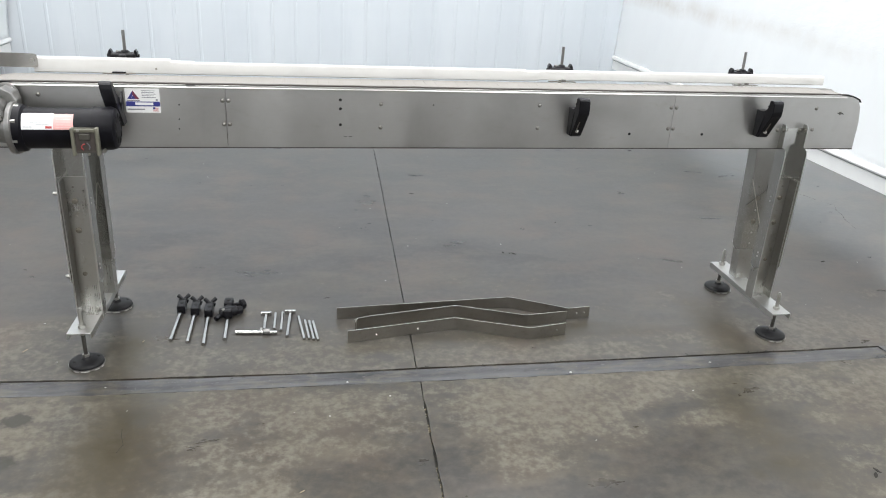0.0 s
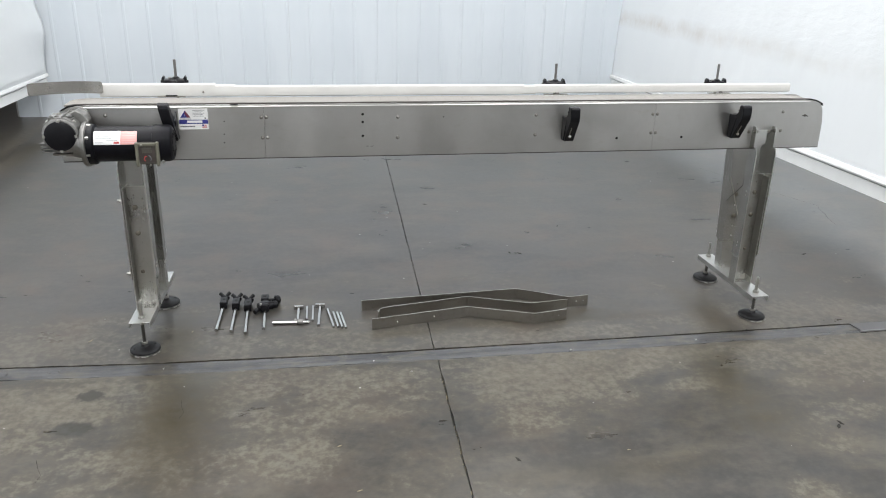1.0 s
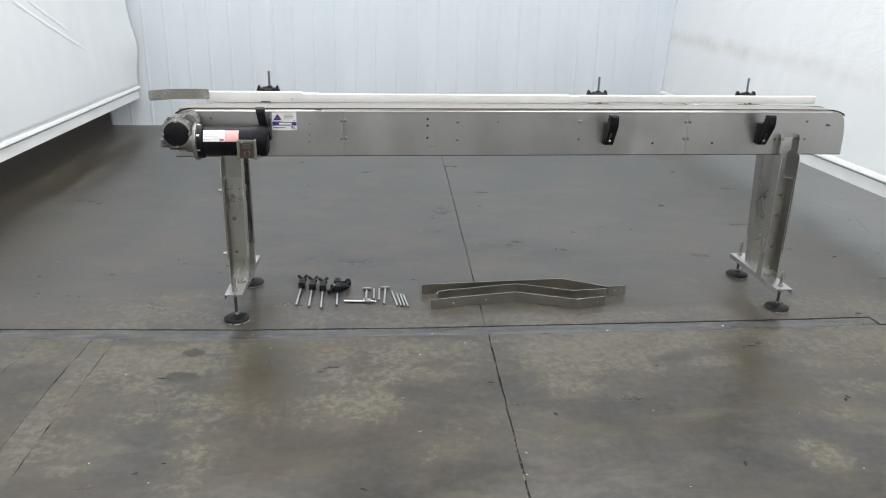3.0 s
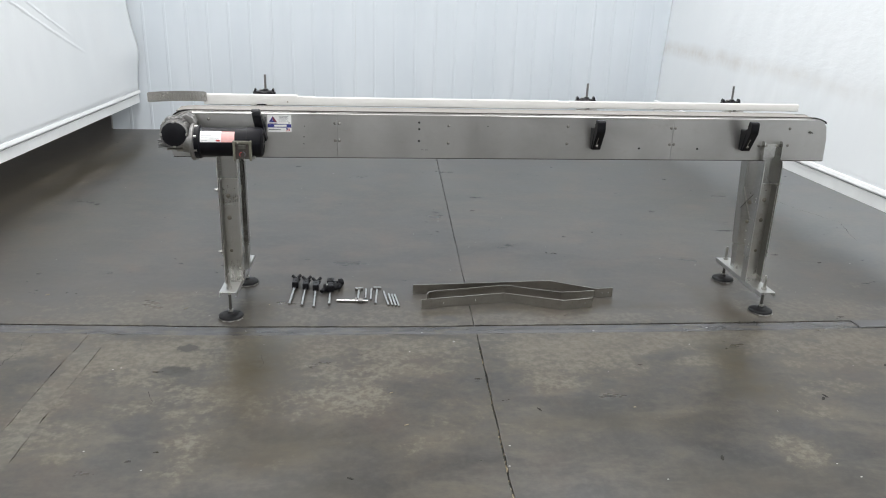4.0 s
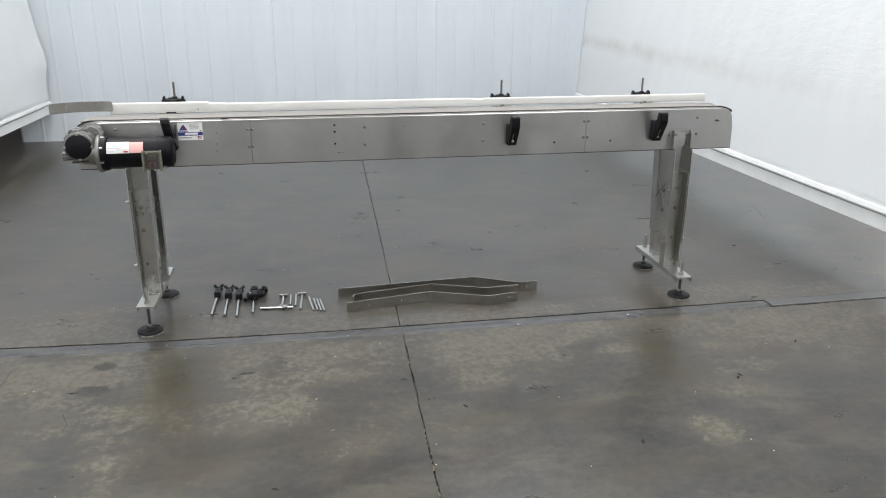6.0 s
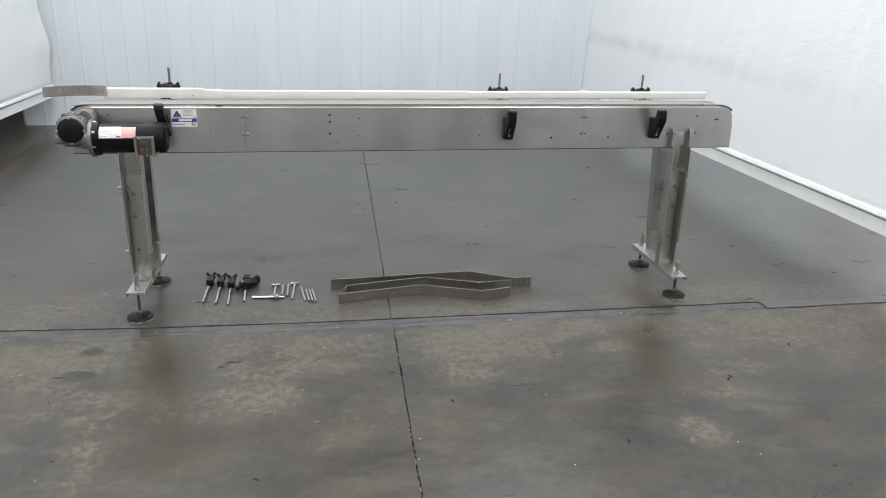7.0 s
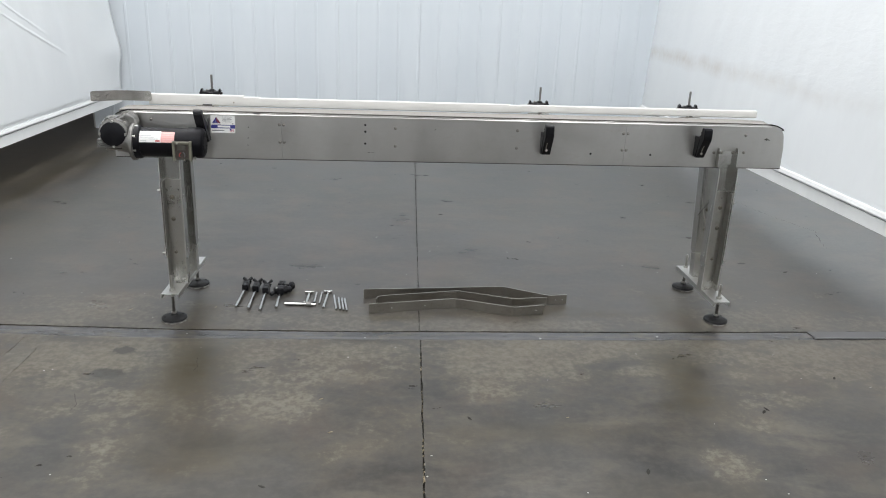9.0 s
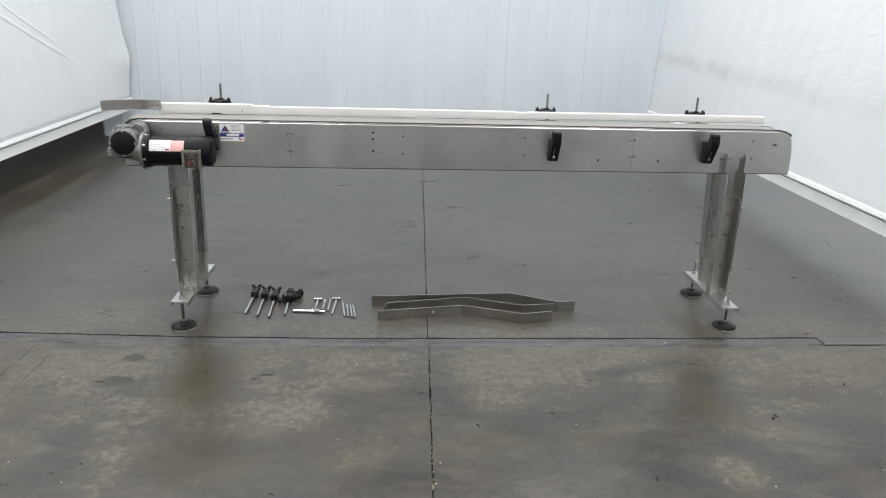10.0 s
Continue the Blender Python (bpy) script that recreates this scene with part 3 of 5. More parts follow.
ext = bmesh.ops.extrude_face_region(bm, geom=bm.faces[:])
bmesh.ops.translate(bm, verts=[v for v in ext["geom"] if isinstance(v, bmesh.types.BMVert)], vec=(0, 0.012, 0))
panel_mesh = mesh_of("wall_panel", bm, M_PANEL)
for k in range(11):
    piece("wall_panel", panel_mesh, wall_north, pose(-2.755 + k * 4 * RIB, YB, 0.0))

# unseen closing walls and ceiling, added to hold and bounce the lamp light
for name, dims, label in (("wall_south", (-6.2, 6.75, -5.2, -5.0, 0, CEILING_Z), "unseen plain white wall added behind the filming spot"),
                          ("wall_east", (6.54, 6.75, -5.0, 7.35, 0, CEILING_Z), "unseen plain white wall added beyond the east fabric wall"),
                          ("wall_west", (-6.2, -6.0, -5.0, 9.2, 0, CEILING_Z), "unseen dull grey wall added beyond the west fabric wall"),
                          ("wall_north_west", (-6.0, -2.79, 9.0, 9.2, 0, CEILING_Z), "unseen dull grey wall added behind the dark bay")):
    tagged(part(name, box(*dims), M_OUTER if "west" in name else M_CEILING), label, "wall", "", "structure")
tagged(part("ceiling", box(-6.2, 6.75, -5.2, 9.2, CEILING_Z, CEILING_Z + 0.2), M_CEILING), "unseen flat white ceiling added over the hall", "ceiling", "", "structure")


def tarp_wall(name, x_at, lean, z0, y_far, material, label, seed, wave):
    """A hanging sheet of coated fabric on a painted steel beam that ends above the floor."""
    ny, nz = 260, 70
    y0, z1 = -4.98, CEILING_Z - 0.01
    bm = bmesh.new()
    grid = []
    for i in range(ny + 1):
        y = y0 + (y_far - y0) * i / ny
        col = []
        for j in range(nz + 1):
            z = z0 + (z1 - z0) * j / nz
            w = 0.016 * noise.noise((y * 0.9, z * 0.7, seed)) + 0.007 * noise.noise((y * 3.1, z * 1.6 + y, seed + 4))
            edge = wave * (math.exp(-((z - 0.80) / 0.16) ** 2) - 1.1 * math.exp(-((z - 1.45) / 0.30) ** 2)) * max(0.0, (y - y_far + 0.9) / 0.9) ** 2
            w *= min(1.0, 4 * (z - z0))
            w += 0.004 * noise.noise((y * 7.0 + z * 2.0, z * 3.0, seed + 9)) + edge
            col.append(bm.verts.new((x_at(y) + lean * (z - z0) + w, y, z)))
        grid.append(col)
    for a, b in zip(grid, grid[1:]):
        for j in range(nz):
            bm.faces.new((a[j], b[j], b[j + 1], a[j + 1]))
    wall = part(name, bm, material, None, "", True)
    mod = wall.modifiers.new("thickness", "SOLIDIFY")
    mod.thickness, mod.offset = 0.006, 0
    tagged(wall, label, "fabric wall", "", "structure")
    return wall


def beam(wall, x_at, side, z0, z1, y_far):
    """The beam under a fabric wall: broad white flange, a dark groove and the rolled hem."""
    ya, yb = -4.98, y_far
    for name, profile, mat, label in (
            ("beam_flange", [(0.0, z0), (0.0, z1), (0.12, z1), (0.12, z1 - 0.006), (0.006, z1 - 0.006), (0.006, z0 + 0.006), (0.12, z0 + 0.006), (0.12, z0)], M_BEAM, "white painted steel channel"),
            ("groove", [(0.008, z1), (0.008, z1 + 0.012), (0.05, z1 + 0.012), (0.05, z1)], M_GROOVE, "grey shadow groove"),
            ("hem", [(-0.012, z1 + 0.012), (-0.018, z1 + 0.022), (-0.012, z1 + 0.045), (0.03, z1 + 0.05), (0.03, z1 + 0.012)], M_BEAM, "rolled white hem")):
        bm = bmesh.new()
        rows = [[bm.verts.new((x_at(y) + side * u, y, v)) for u, v in profile] for y in (ya, yb)]
        n = len(profile)
        for i in range(n):
            bm.faces.new((rows[0][i], rows[0][(i + 1) % n], rows[1][(i + 1) % n], rows[1][i]))
        bm.faces.new(rows[0])
        bm.faces.new(rows[1][::-1])
        part(name, bm, mat, wall, label)


def left_x(y):
    return -2.44 + (y - 7.28) * 0.064


def right_x(y):
    return 2.99 - (y - 7.28) * 0.027


wall_a = tarp_wall("fabric_wall_west", left_x, 0.0, 0.40, 7.28, M_TARP_L, "creased white tarpaulin wall hanging above a dark gap", 3.0, 0.04)
beam(wall_a, left_x, -1, 0.293, 0.37, 7.28)
wall_b = tarp_wall("fabric_wall_east", lambda y: right_x(y) + 0.01, 0.055, 0.37, 7.352, M_TARP_R, "puckered white tarpaulin wall with a brown tide line", 8.0, 0.0)
beam(wall_b, right_x, 1, 0.265, 0.345, 7.33)

# ceiling lights, all unseen; those over the bays are added to brighten the floor
for x, y, half, share in LAMPS:
    fixture = thing("ceiling_light", (x, y, CEILING_Z), "unseen long white panel light added to the ceiling", "ceiling light", "ceiling lights")
    part("frame", box(x - half - 0.03, x + half + 0.03, y - 1.22, y + 1.22, CEILING_Z - 0.05, CEILING_Z - 0.002, 0.004), M_BEAM, fixture)
    part("diffuser", box(x - half, x + half, y - 1.19, y + 1.19, CEILING_Z - 0.056, CEILING_Z - 0.05), M_LAMP, fixture)
    lamp = bpy.data.lights.new("panel_lamp", "AREA")
    lamp.shape, lamp.size, lamp.size_y, lamp.energy, lamp.color = "RECTANGLE", 2 * half, 2.38, LAMP_POWER * share, LAMP_COLOUR
    new("panel_lamp", lamp).matrix_world = pose(x, y, CEILING_Z - 0.06)

# ---- the conveyor ----
FY, BY = 2.740, 2.880          # outer faces of the two side plates
ZB, ZT = 0.757, 0.968          # lower and upper edge of the plates
XL, XR = -1.03, 2.141
SEAM_A, SEAM_B = -0.2815, 1.341
conveyor = thing("conveyor", (0.56, 2.84, 0), "long stainless steel table-top belt conveyor on two adjustable legs", "conveyor")
# it stands slightly askew to the floor joints
conveyor.matrix_world = pose(0.5603, 2.8367, 0, 0, 0, 0.44)


def end_right(z_top):
    return [(2.141, ZB), (2.139, 0.86), (2.134, 0.895), (2.128, 0.925), (2.112, 0.952), (2.085, z_top - 0.002), (2.06, z_top)]


def end_left(z_top):
    return [(-0.955, z_top), (-0.985, z_top - 0.004), (-1.008, 0.95), (-1.022, 0.92), (-1.03, 0.88), (-1.03, ZB)]


GAP = 0.0006
for y0, y1, word in ((FY, FY + 0.004, ""), (BY - 0.004, BY, "")):
    part("side_plate", prism([(SEAM_A - GAP, ZB), (SEAM_A - GAP, ZT)] + end_left(ZT), "y", y0, y1, 0.0006), M_PLATE, conveyor, "brushed stainless steel end plate")
    part("side_plate", prism([(SEAM_A + GAP, ZB), (SEAM_B - GAP, ZB), (SEAM_B - GAP, ZT), (SEAM_A + GAP, ZT)], "y", y0, y1, 0.0006), M_PLATE, conveyor, "brushed stainless steel middle plate")
    part("side_plate", prism([(SEAM_B + GAP, ZB)] + end_right(ZT) + [(SEAM_B + GAP, ZT)], "y", y0, y1, 0.0006), M_PLATE, conveyor, "brushed stainless steel end plate")
# folded upper edge, dark slot and wear strip beside the belt
# thin dark strip paints the shadow line under the front plates
part("lower_shade_line", box(-1.028, 2.14, FY - 0.0008, FY + 0.004, ZB - 0.0032, ZB - 0.0002), M_WEAR_SHADE, conveyor, "dark strip standing in for the shadow gap below")
part("edge_fold", prism([(FY - 0.0028, 0.9575), (FY - 0.0032, 0.9595), (FY + 0.0045, 0.9672), (FY + 0.0045, 0.9575)], "x", -0.95, 2.06), M_TRIM, conveyor, "bright folded steel edge", True)
part("wear_strip", box(-0.96, 2.07, FY + 0.0055, FY + 0.0105, 0.95, 0.9715), M_WEAR_SHADE, conveyor, "dark wear strip")
part("wear_strip", box(-0.94, 1.94, BY - 0.0095, BY - 0.0045, 0.95, 0.9715), M_WEAR_SHADE, conveyor, "dark wear strip")
part("bed", box(-0.94, 2.04, FY + 0.015, BY - 0.015, 0.93, 0.958), M_STRAP, conveyor, "steel belt bed")
part("return_tray", box(-0.94, 2.05, FY + 0.006, BY - 0.006, ZB + 0.01, ZB + 0.014), M_STRAP, conveyor, "folded steel underside tray")

belt = part("belt", box(-0.97, 2.07, FY + 0.02, BY - 0.013, 0.959, 0.965), M_BELT, conveyor, "beige plastic table-top chain")
slat_mesh = mesh_of("slat", prism([(-0.01896, 0), (0.01896, 0), (0.01896, 0.0063), (0.0187, 0.0066), (-0.0187, 0.0066), (-0.01896, 0.0063)], "y", -0.0562, 0.0562), M_BELT)
PITCH = 0.0381
for k in range(82):
    x = -0.985 + k * PITCH
    over = max(0.0, x - 1.95, -0.93 - x)
    drop = min(0.05, over ** 2 * 1.15)
    slope = math.degrees(math.atan(2.3 * over)) * (1 if x > 0 else -1)
    piece("slat", slat_mesh, belt, pose(x, FY + 0.0735, 0.9655 - drop, 0, slope))
part("nose_gap", prism([(2.035, 0.9685), (2.062, 0.9705), (2.092, 0.966), (2.121, 0.953), (2.128, 0.940), (2.112, 0.9505), (2.085, 0.962), (2.06, 0.9655)], "y", FY - 0.0012, FY + 0.02), M_HOLE, conveyor, "black nose guard at the outfeed")
part("nose_gap", prism([(-0.935, 0.9705), (-0.962, 0.9712), (-0.99, 0.966), (-1.014, 0.952), (-1.02, 0.944), (-1.0, 0.953), (-0.985, 0.961), (-0.955, 0.9665)], "y", FY - 0.0012, FY + 0.02), M_HOLE, conveyor, "black nose guard at the infeed")

# bolts, holes and scuffs on the front plates
bm = lathe([(0.0, 0.0075), (0.0015, 0.0075), (0.0015, 0.0062), (0.004, 0.0058), (0.0055, 0.0035), (0.006, 0.0005)], (0, 0, 0), (0, -1, 0), 12)
bolt_mesh = mesh_of("bolt", bm, M_BOLT, True)
BOLTS = [(-0.291, 0.917), (-0.272, 0.917), (-0.290, 0.837), (-0.271, 0.837), (0.241, 0.912), (0.241, 0.829), (0.816, 0.914), (0.816, 0.831),
         (1.330, 0.912), (1.351, 0.912), (1.331, 0.832), (1.351, 0.832), (1.938, 0.916), (1.941, 0.832), (1.790, 0.829), (-0.86, 0.93)]
for x, z in BOLTS:
    piece("bolt", bolt_mesh, conveyor, pose(x, FY, z))
hole_mesh = mesh_of("hole", rod((0, 0.0005, 0), (0, -0.0006, 0), 0.0052, seg=14), M_HOLE)
small_hole = mesh_of("hole", rod((0, 0.0005, 0), (0, -0.0006, 0), 0.0026, seg=10), M_HOLE)
for x, z in ((0.101, 0.925), (0.101, 0.894), (0.101, 0.838), (1.178, 0.811), (1.474, 0.811)):
    piece("hole", hole_mesh, conveyor, pose(x, FY, z))
for x, z in ((-0.431, 0.902), (-0.434, 0.853), (-0.436, 0.82), (0.427, 0.911), (2.056, 0.897)):
    piece("hole", small_hole, conveyor, pose(x, FY, z))
part("scratch", box(0.112, 0.124, FY - 0.0005, FY + 0.001, 0.795, 0.7965), M_HOLE, conveyor)
part("scratch", box(0.13, 0.142, FY - 0.0005, FY + 0.001, 0.795, 0.7965), M_HOLE, conveyor)
part("scratch", prism([(2.035, 0.899), (2.05, 0.902), (2.063, 0.896), (2.062, 0.893), (2.05, 0.897), (2.036, 0.896)], "y", FY - 0.0005, FY + 0.001), M_HOLE, conveyor)
part("stud", lathe([(0.0, 0.006), (0.003, 0.006), (0.004, 0.004), (0.008, 0.0035)], (2.046, FY, 0.899), (0, -1, 0), 14), M_STUD, conveyor, "worn zinc axle stud", True)

# maker's sticker, drawn as plain shapes and bars
LX0, LX1, LZ0, LZ1 = -0.598, -0.490, 0.874, 0.954
sticker = part("sticker", box(LX0, LX1, FY - 0.0006, FY + 0.001, LZ0, LZ1), M_PAPER, conveyor, "white sticker with a blue stripe")
S = FY - 0.0006


def print_bar(x0, x1, z0, z1, mat, parent, name="print"):
    part(name, box(x0, x1, S - 0.0005, S, z0, z1), mat, parent)


print_bar(LX0 + 0.001, LX1 - 0.001, 0.895, 0.911, M_BLUE, sticker, "blue_stripe")
part("white_field", box(LX0 + 0.03, LX1 - 0.022, S - 0.0009, S, 0.899, 0.908), M_PAPER, sticker)
part("emblem", prism([(-0.592, 0.919), (-0.573, 0.947), (-0.571, 0.938), (-0.580, 0.919)], "y", S - 0.0006, S), M_BLUE, sticker)
part("emblem", prism([(-0.573, 0.947), (-0.554, 0.919), (-0.566, 0.919), (-0.575, 0.934)], "y", S - 0.0007, S), M_DARKRED, sticker)
part("emblem", prism([(-0.580, 0.919), (-0.573, 0.931), (-0.566, 0.919)], "y", S - 0.0008, S), M_BLUE, sticker)
print_bar(-0.594, -0.553, 0.913, 0.9155, M_INK, sticker)
for k in range(5):
    print_bar(-0.546, -0.502 - 0.006 * (k % 2), 0.946 - k * 0.0055, 0.9475 - k * 0.0055, M_INK, sticker)
print_bar(-0.594, -0.54, 0.8835, 0.887, M_INK, sticker)
for k in range(4):
    print_bar(-0.514, -0.497, 0.879 + k * 0.0034, 0.8807 + k * 0.0034, M_RED, sticker, "flag_stripe")
part("flag_field", box(-0.514, -0.507, S - 0.0008, S, 0.8856, 0.8925), M_BLUE, sticker)
print_bar(-0.503, -0.497, 0.914, 0.919, M_INK, sticker)

# white guide rail above the rear edge of the belt
RY = 2.889                      # front face of the rail
part("rail_core", box(-0.90, 2.04, RY + 0.005, RY + 0.022, 0.980, 1.0, 0.003), M_UHMW, conveyor, "white plastic guide rail core")
for x0, x1, zb, zt in ((-0.905, -0.470, 0.972, 1.0225), (-0.470, -0.394, 0.972, 1.0165), (-0.394, 0.798, 0.972, 1.0135), (0.798, 0.853, 0.9735, 1.0095), (0.853, 2.052, 0.977, 1.0125)):
    pts = [(RY + 0.004, zb), (RY, zb + 0.003), (RY, zt - 0.009), (RY + 0.0025, zt - 0.003), (RY + 0.008, zt), (RY + 0.022, zt), (RY + 0.0265, zt - 0.003), (RY + 0.028, zt - 0.009), (RY + 0.023, zt - 0.006), (RY + 0.008, zt - 0.006), (RY + 0.0045, zt - 0.01), (RY + 0.0045, zb + 0.003)]
    part("guide_rail", prism(pts, "x", x0, x1), M_UHMW, conveyor, "white plastic snap-on guide rail", True)
part("rail_dot", rod((-0.517, RY, 0.990), (-0.517, RY - 0.002, 0.990), 0.004, seg=10), M_STRAP, conveyor)
# dark nick in the gap beside the belt
part("scratch", box(-0.405, -0.375, FY - 0.0036, FY - 0.0005, 0.9665, 0.9692), M_HOLE, conveyor)


def guide_bracket(x, zc, clip, parent):
    """A black clamp behind the rail with two eared knobs, on an upright steel rod held by a block on the rear plate."""
    body = part("clamp_body", box(x - 0.041, x + 0.041, 2.926, 2.962, zc - 0.012, zc + 0.006, 0.004), M_PLASTIC, parent, "black plastic rail clamp")
    for s in (-1, 1):
        part("clamp_ear", prism([(x + s * 0.047, zc - 0.004), (x + s * 0.034, zc - 0.004), (x + s * 0.0365, zc + 0.012), (x + s * 0.0415, zc + 0.0190), (x + s * 0.048, zc + 0.009)], "y", 2.932, 2.956, 0.001), M_PLASTIC, body)
        part("clamp_knob", rod((x + s * 0.030, 2.944, zc - 0.004), (x + s * 0.053, 2.944, zc - 0.004), 0.0075, 0.0055, 10), M_PLASTIC, body, "", True)
    part("clamp_bridge", box(x - 0.022, x + 0.02, 2.932, 2.958, zc + 0.004, zc + 0.010, 0.002), M_PLASTIC, body)
    part("clamp_screw", rod((x - 0.018, 2.940, zc + 0.008), (x - 0.018, 2.940, zc + 0.014), 0.004, seg=8), M_ZINC, body)
    part("collar", lathe([(0.0, 0.013), (0.006, 0.013), (0.009, 0.009)], (x + 0.006, 2.944, zc + 0.006), (0, 0, 1), 16), M_PLASTIC, body, "", True)
    part("upright_rod", rod((x + 0.006, 2.944, 0.90), (x + 0.006, 2.944, zc + 0.082), 0.0054, seg=14, bevel=0.001), M_UPRIGHT, body, "dull steel rod", True)
    part("rear_block", box(x - 0.02, x + 0.03, BY + 0.0005, 2.962, 0.86, 0.925, 0.004), M_PLASTIC, body, "black plastic block on the rear plate")
    part("rail_arm", box(x - 0.012, x + 0.012, 2.916, 2.928, zc - 0.012, zc + 0.002, 0.002), M_PLASTIC, body)
    if clip:
        part("foot_clip", box(x - 0.030, x + 0.014, RY - 0.007, RY, 0.974, 0.9795, 0.001), M_PLASTIC, body)
    else:
        part("foot_clip", box(x - 0.008, x + 0.008, RY - 0.006, RY, 0.974, 0.9815, 0.001), M_UPRIGHT, body)
    part("clip_plate", box(x - 0.060, x + 0.045, RY - 0.012, RY + 0.004, 0.9725, 0.975), M_STRAP, body)


for x, zc, clip in ((-0.630, 1.028, True), (0.949, 1.012, False), (1.711, 1.011, False)):
    guide_bracket(x, zc, clip, conveyor)

# curved steel deflector at the infeed end
path = [(-0.889 - 0.256 * t, 2.880 + 0.060 * t - 0.110 * t ** 2.3) for t in [0.0, 0.015, 0.03] + [i / 14 for i in range(1, 14)] + [0.97, 0.985, 1.0]]
bm = band(path, 0.988, 1.034, 0.003)
for v in bm.verts:
    # rounded corners at both ends
    d = min(abs(v.co.x - path[0][0]), abs(v.co.x - path[-1][0]))
    r = max(0.0, 0.009 - d)
    v.co.z += (0.009 - math.sqrt(max(0.0, 0.009 ** 2 - r * r))) * (1 if v.co.z < 1.01 else -1)
deflector = part("deflector", bm, M_CURVE, conveyor, "curved brushed steel deflector plate", True)
part("rivet", rod((-0.905, 2.885, 1.013), (-0.905, 2.878, 1.013), 0.006, seg=12), M_ZINC, deflector)


def front_bracket(x, parent):
    """A black plastic arm bolted to the front plate: broad foot, leaning forward, its top scooped out behind the tip."""
    prof = [(0.0, 0.809), (-0.033, 0.809), (-0.040, 0.815), (-0.102, 0.905), (-0.106, 0.922), (-0.106, 0.954), (-0.100, 0.961), (-0.080, 0.962), (-0.074, 0.955),
            (-0.072, 0.941), (-0.066, 0.928), (-0.056, 0.919), (-0.042, 0.913), (-0.022, 0.910), (0.0, 0.911)]
    bm = prism([(FY + u, v) for u, v in prof], "x", x - 0.020, x + 0.020, 0.0018)
    for v in bm.verts:
        v.co.x -= 0.04 * (v.co.z - 0.809)
    body = part("rail_bracket", bm, M_PLASTIC, parent, "black plastic rail bracket")
    part("bracket_bolt", lathe([(0.0, 0.0070), (0.002, 0.0070), (0.003, 0.0045), (0.007, 0.004)], (x - 0.004, FY - 0.052, 0.834), (0, -1, 0.6), 12), M_BOLT, body, "zinc bolt", True)
    part("bracket_slot", prism([(FY - 0.060, 0.844), (FY - 0.0625, 0.842), (FY - 0.0835, 0.874), (FY - 0.081, 0.876)], "x", x - 0.010, x - 0.007), M_BOLT, body, "worn adjusting screw")
    part("bracket_rib", prism([(FY - 0.004, 0.812), (FY - 0.030, 0.812), (FY - 0.060, 0.905), (FY - 0.004, 0.905)], "x", x - 0.0245, x - 0.0195, 0.001), M_PLASTIC, body)
    part("bracket_pin", rod((x - 0.027, FY - 0.074, 0.938), (x - 0.024, FY - 0.074, 0.938), 0.004, seg=10), M_HOLE, body)


def horn_bracket(x, parent):
    """The tall bracket over the motor: a narrow horn with a rounded top, flaring back to the plate."""
    prof = [(0.0, 0.84), (-0.050, 0.84), (-0.062, 0.88), (-0.076, 0.925), (-0.080, 0.965), (-0.076, 0.982), (-0.064, 0.989), (-0.050, 0.985), (-0.042, 0.968), (-0.036, 0.945), (-0.020, 0.93), (0.0, 0.925)]
    bm = prism([(FY + u, v) for u, v in prof], "x", x - 0.020, x + 0.018, 0.003)
    for v in bm.verts:
        v.co.x += 0.16 * (0.989 - v.co.z)
    body = part("rail_bracket", bm, M_PLASTIC, parent, "tall black plastic rail bracket")
    part("bracket_flap", prism([(FY - 0.002, 0.835), (FY - 0.034, 0.85), (FY - 0.034, 0.915), (FY - 0.002, 0.945)], "x", x + 0.030, x + 0.036, 0.001), M_PLASTIC, body)


horn_bracket(-0.640, conveyor)
for x in (0.953, 1.708):
    front_bracket(x, conveyor)


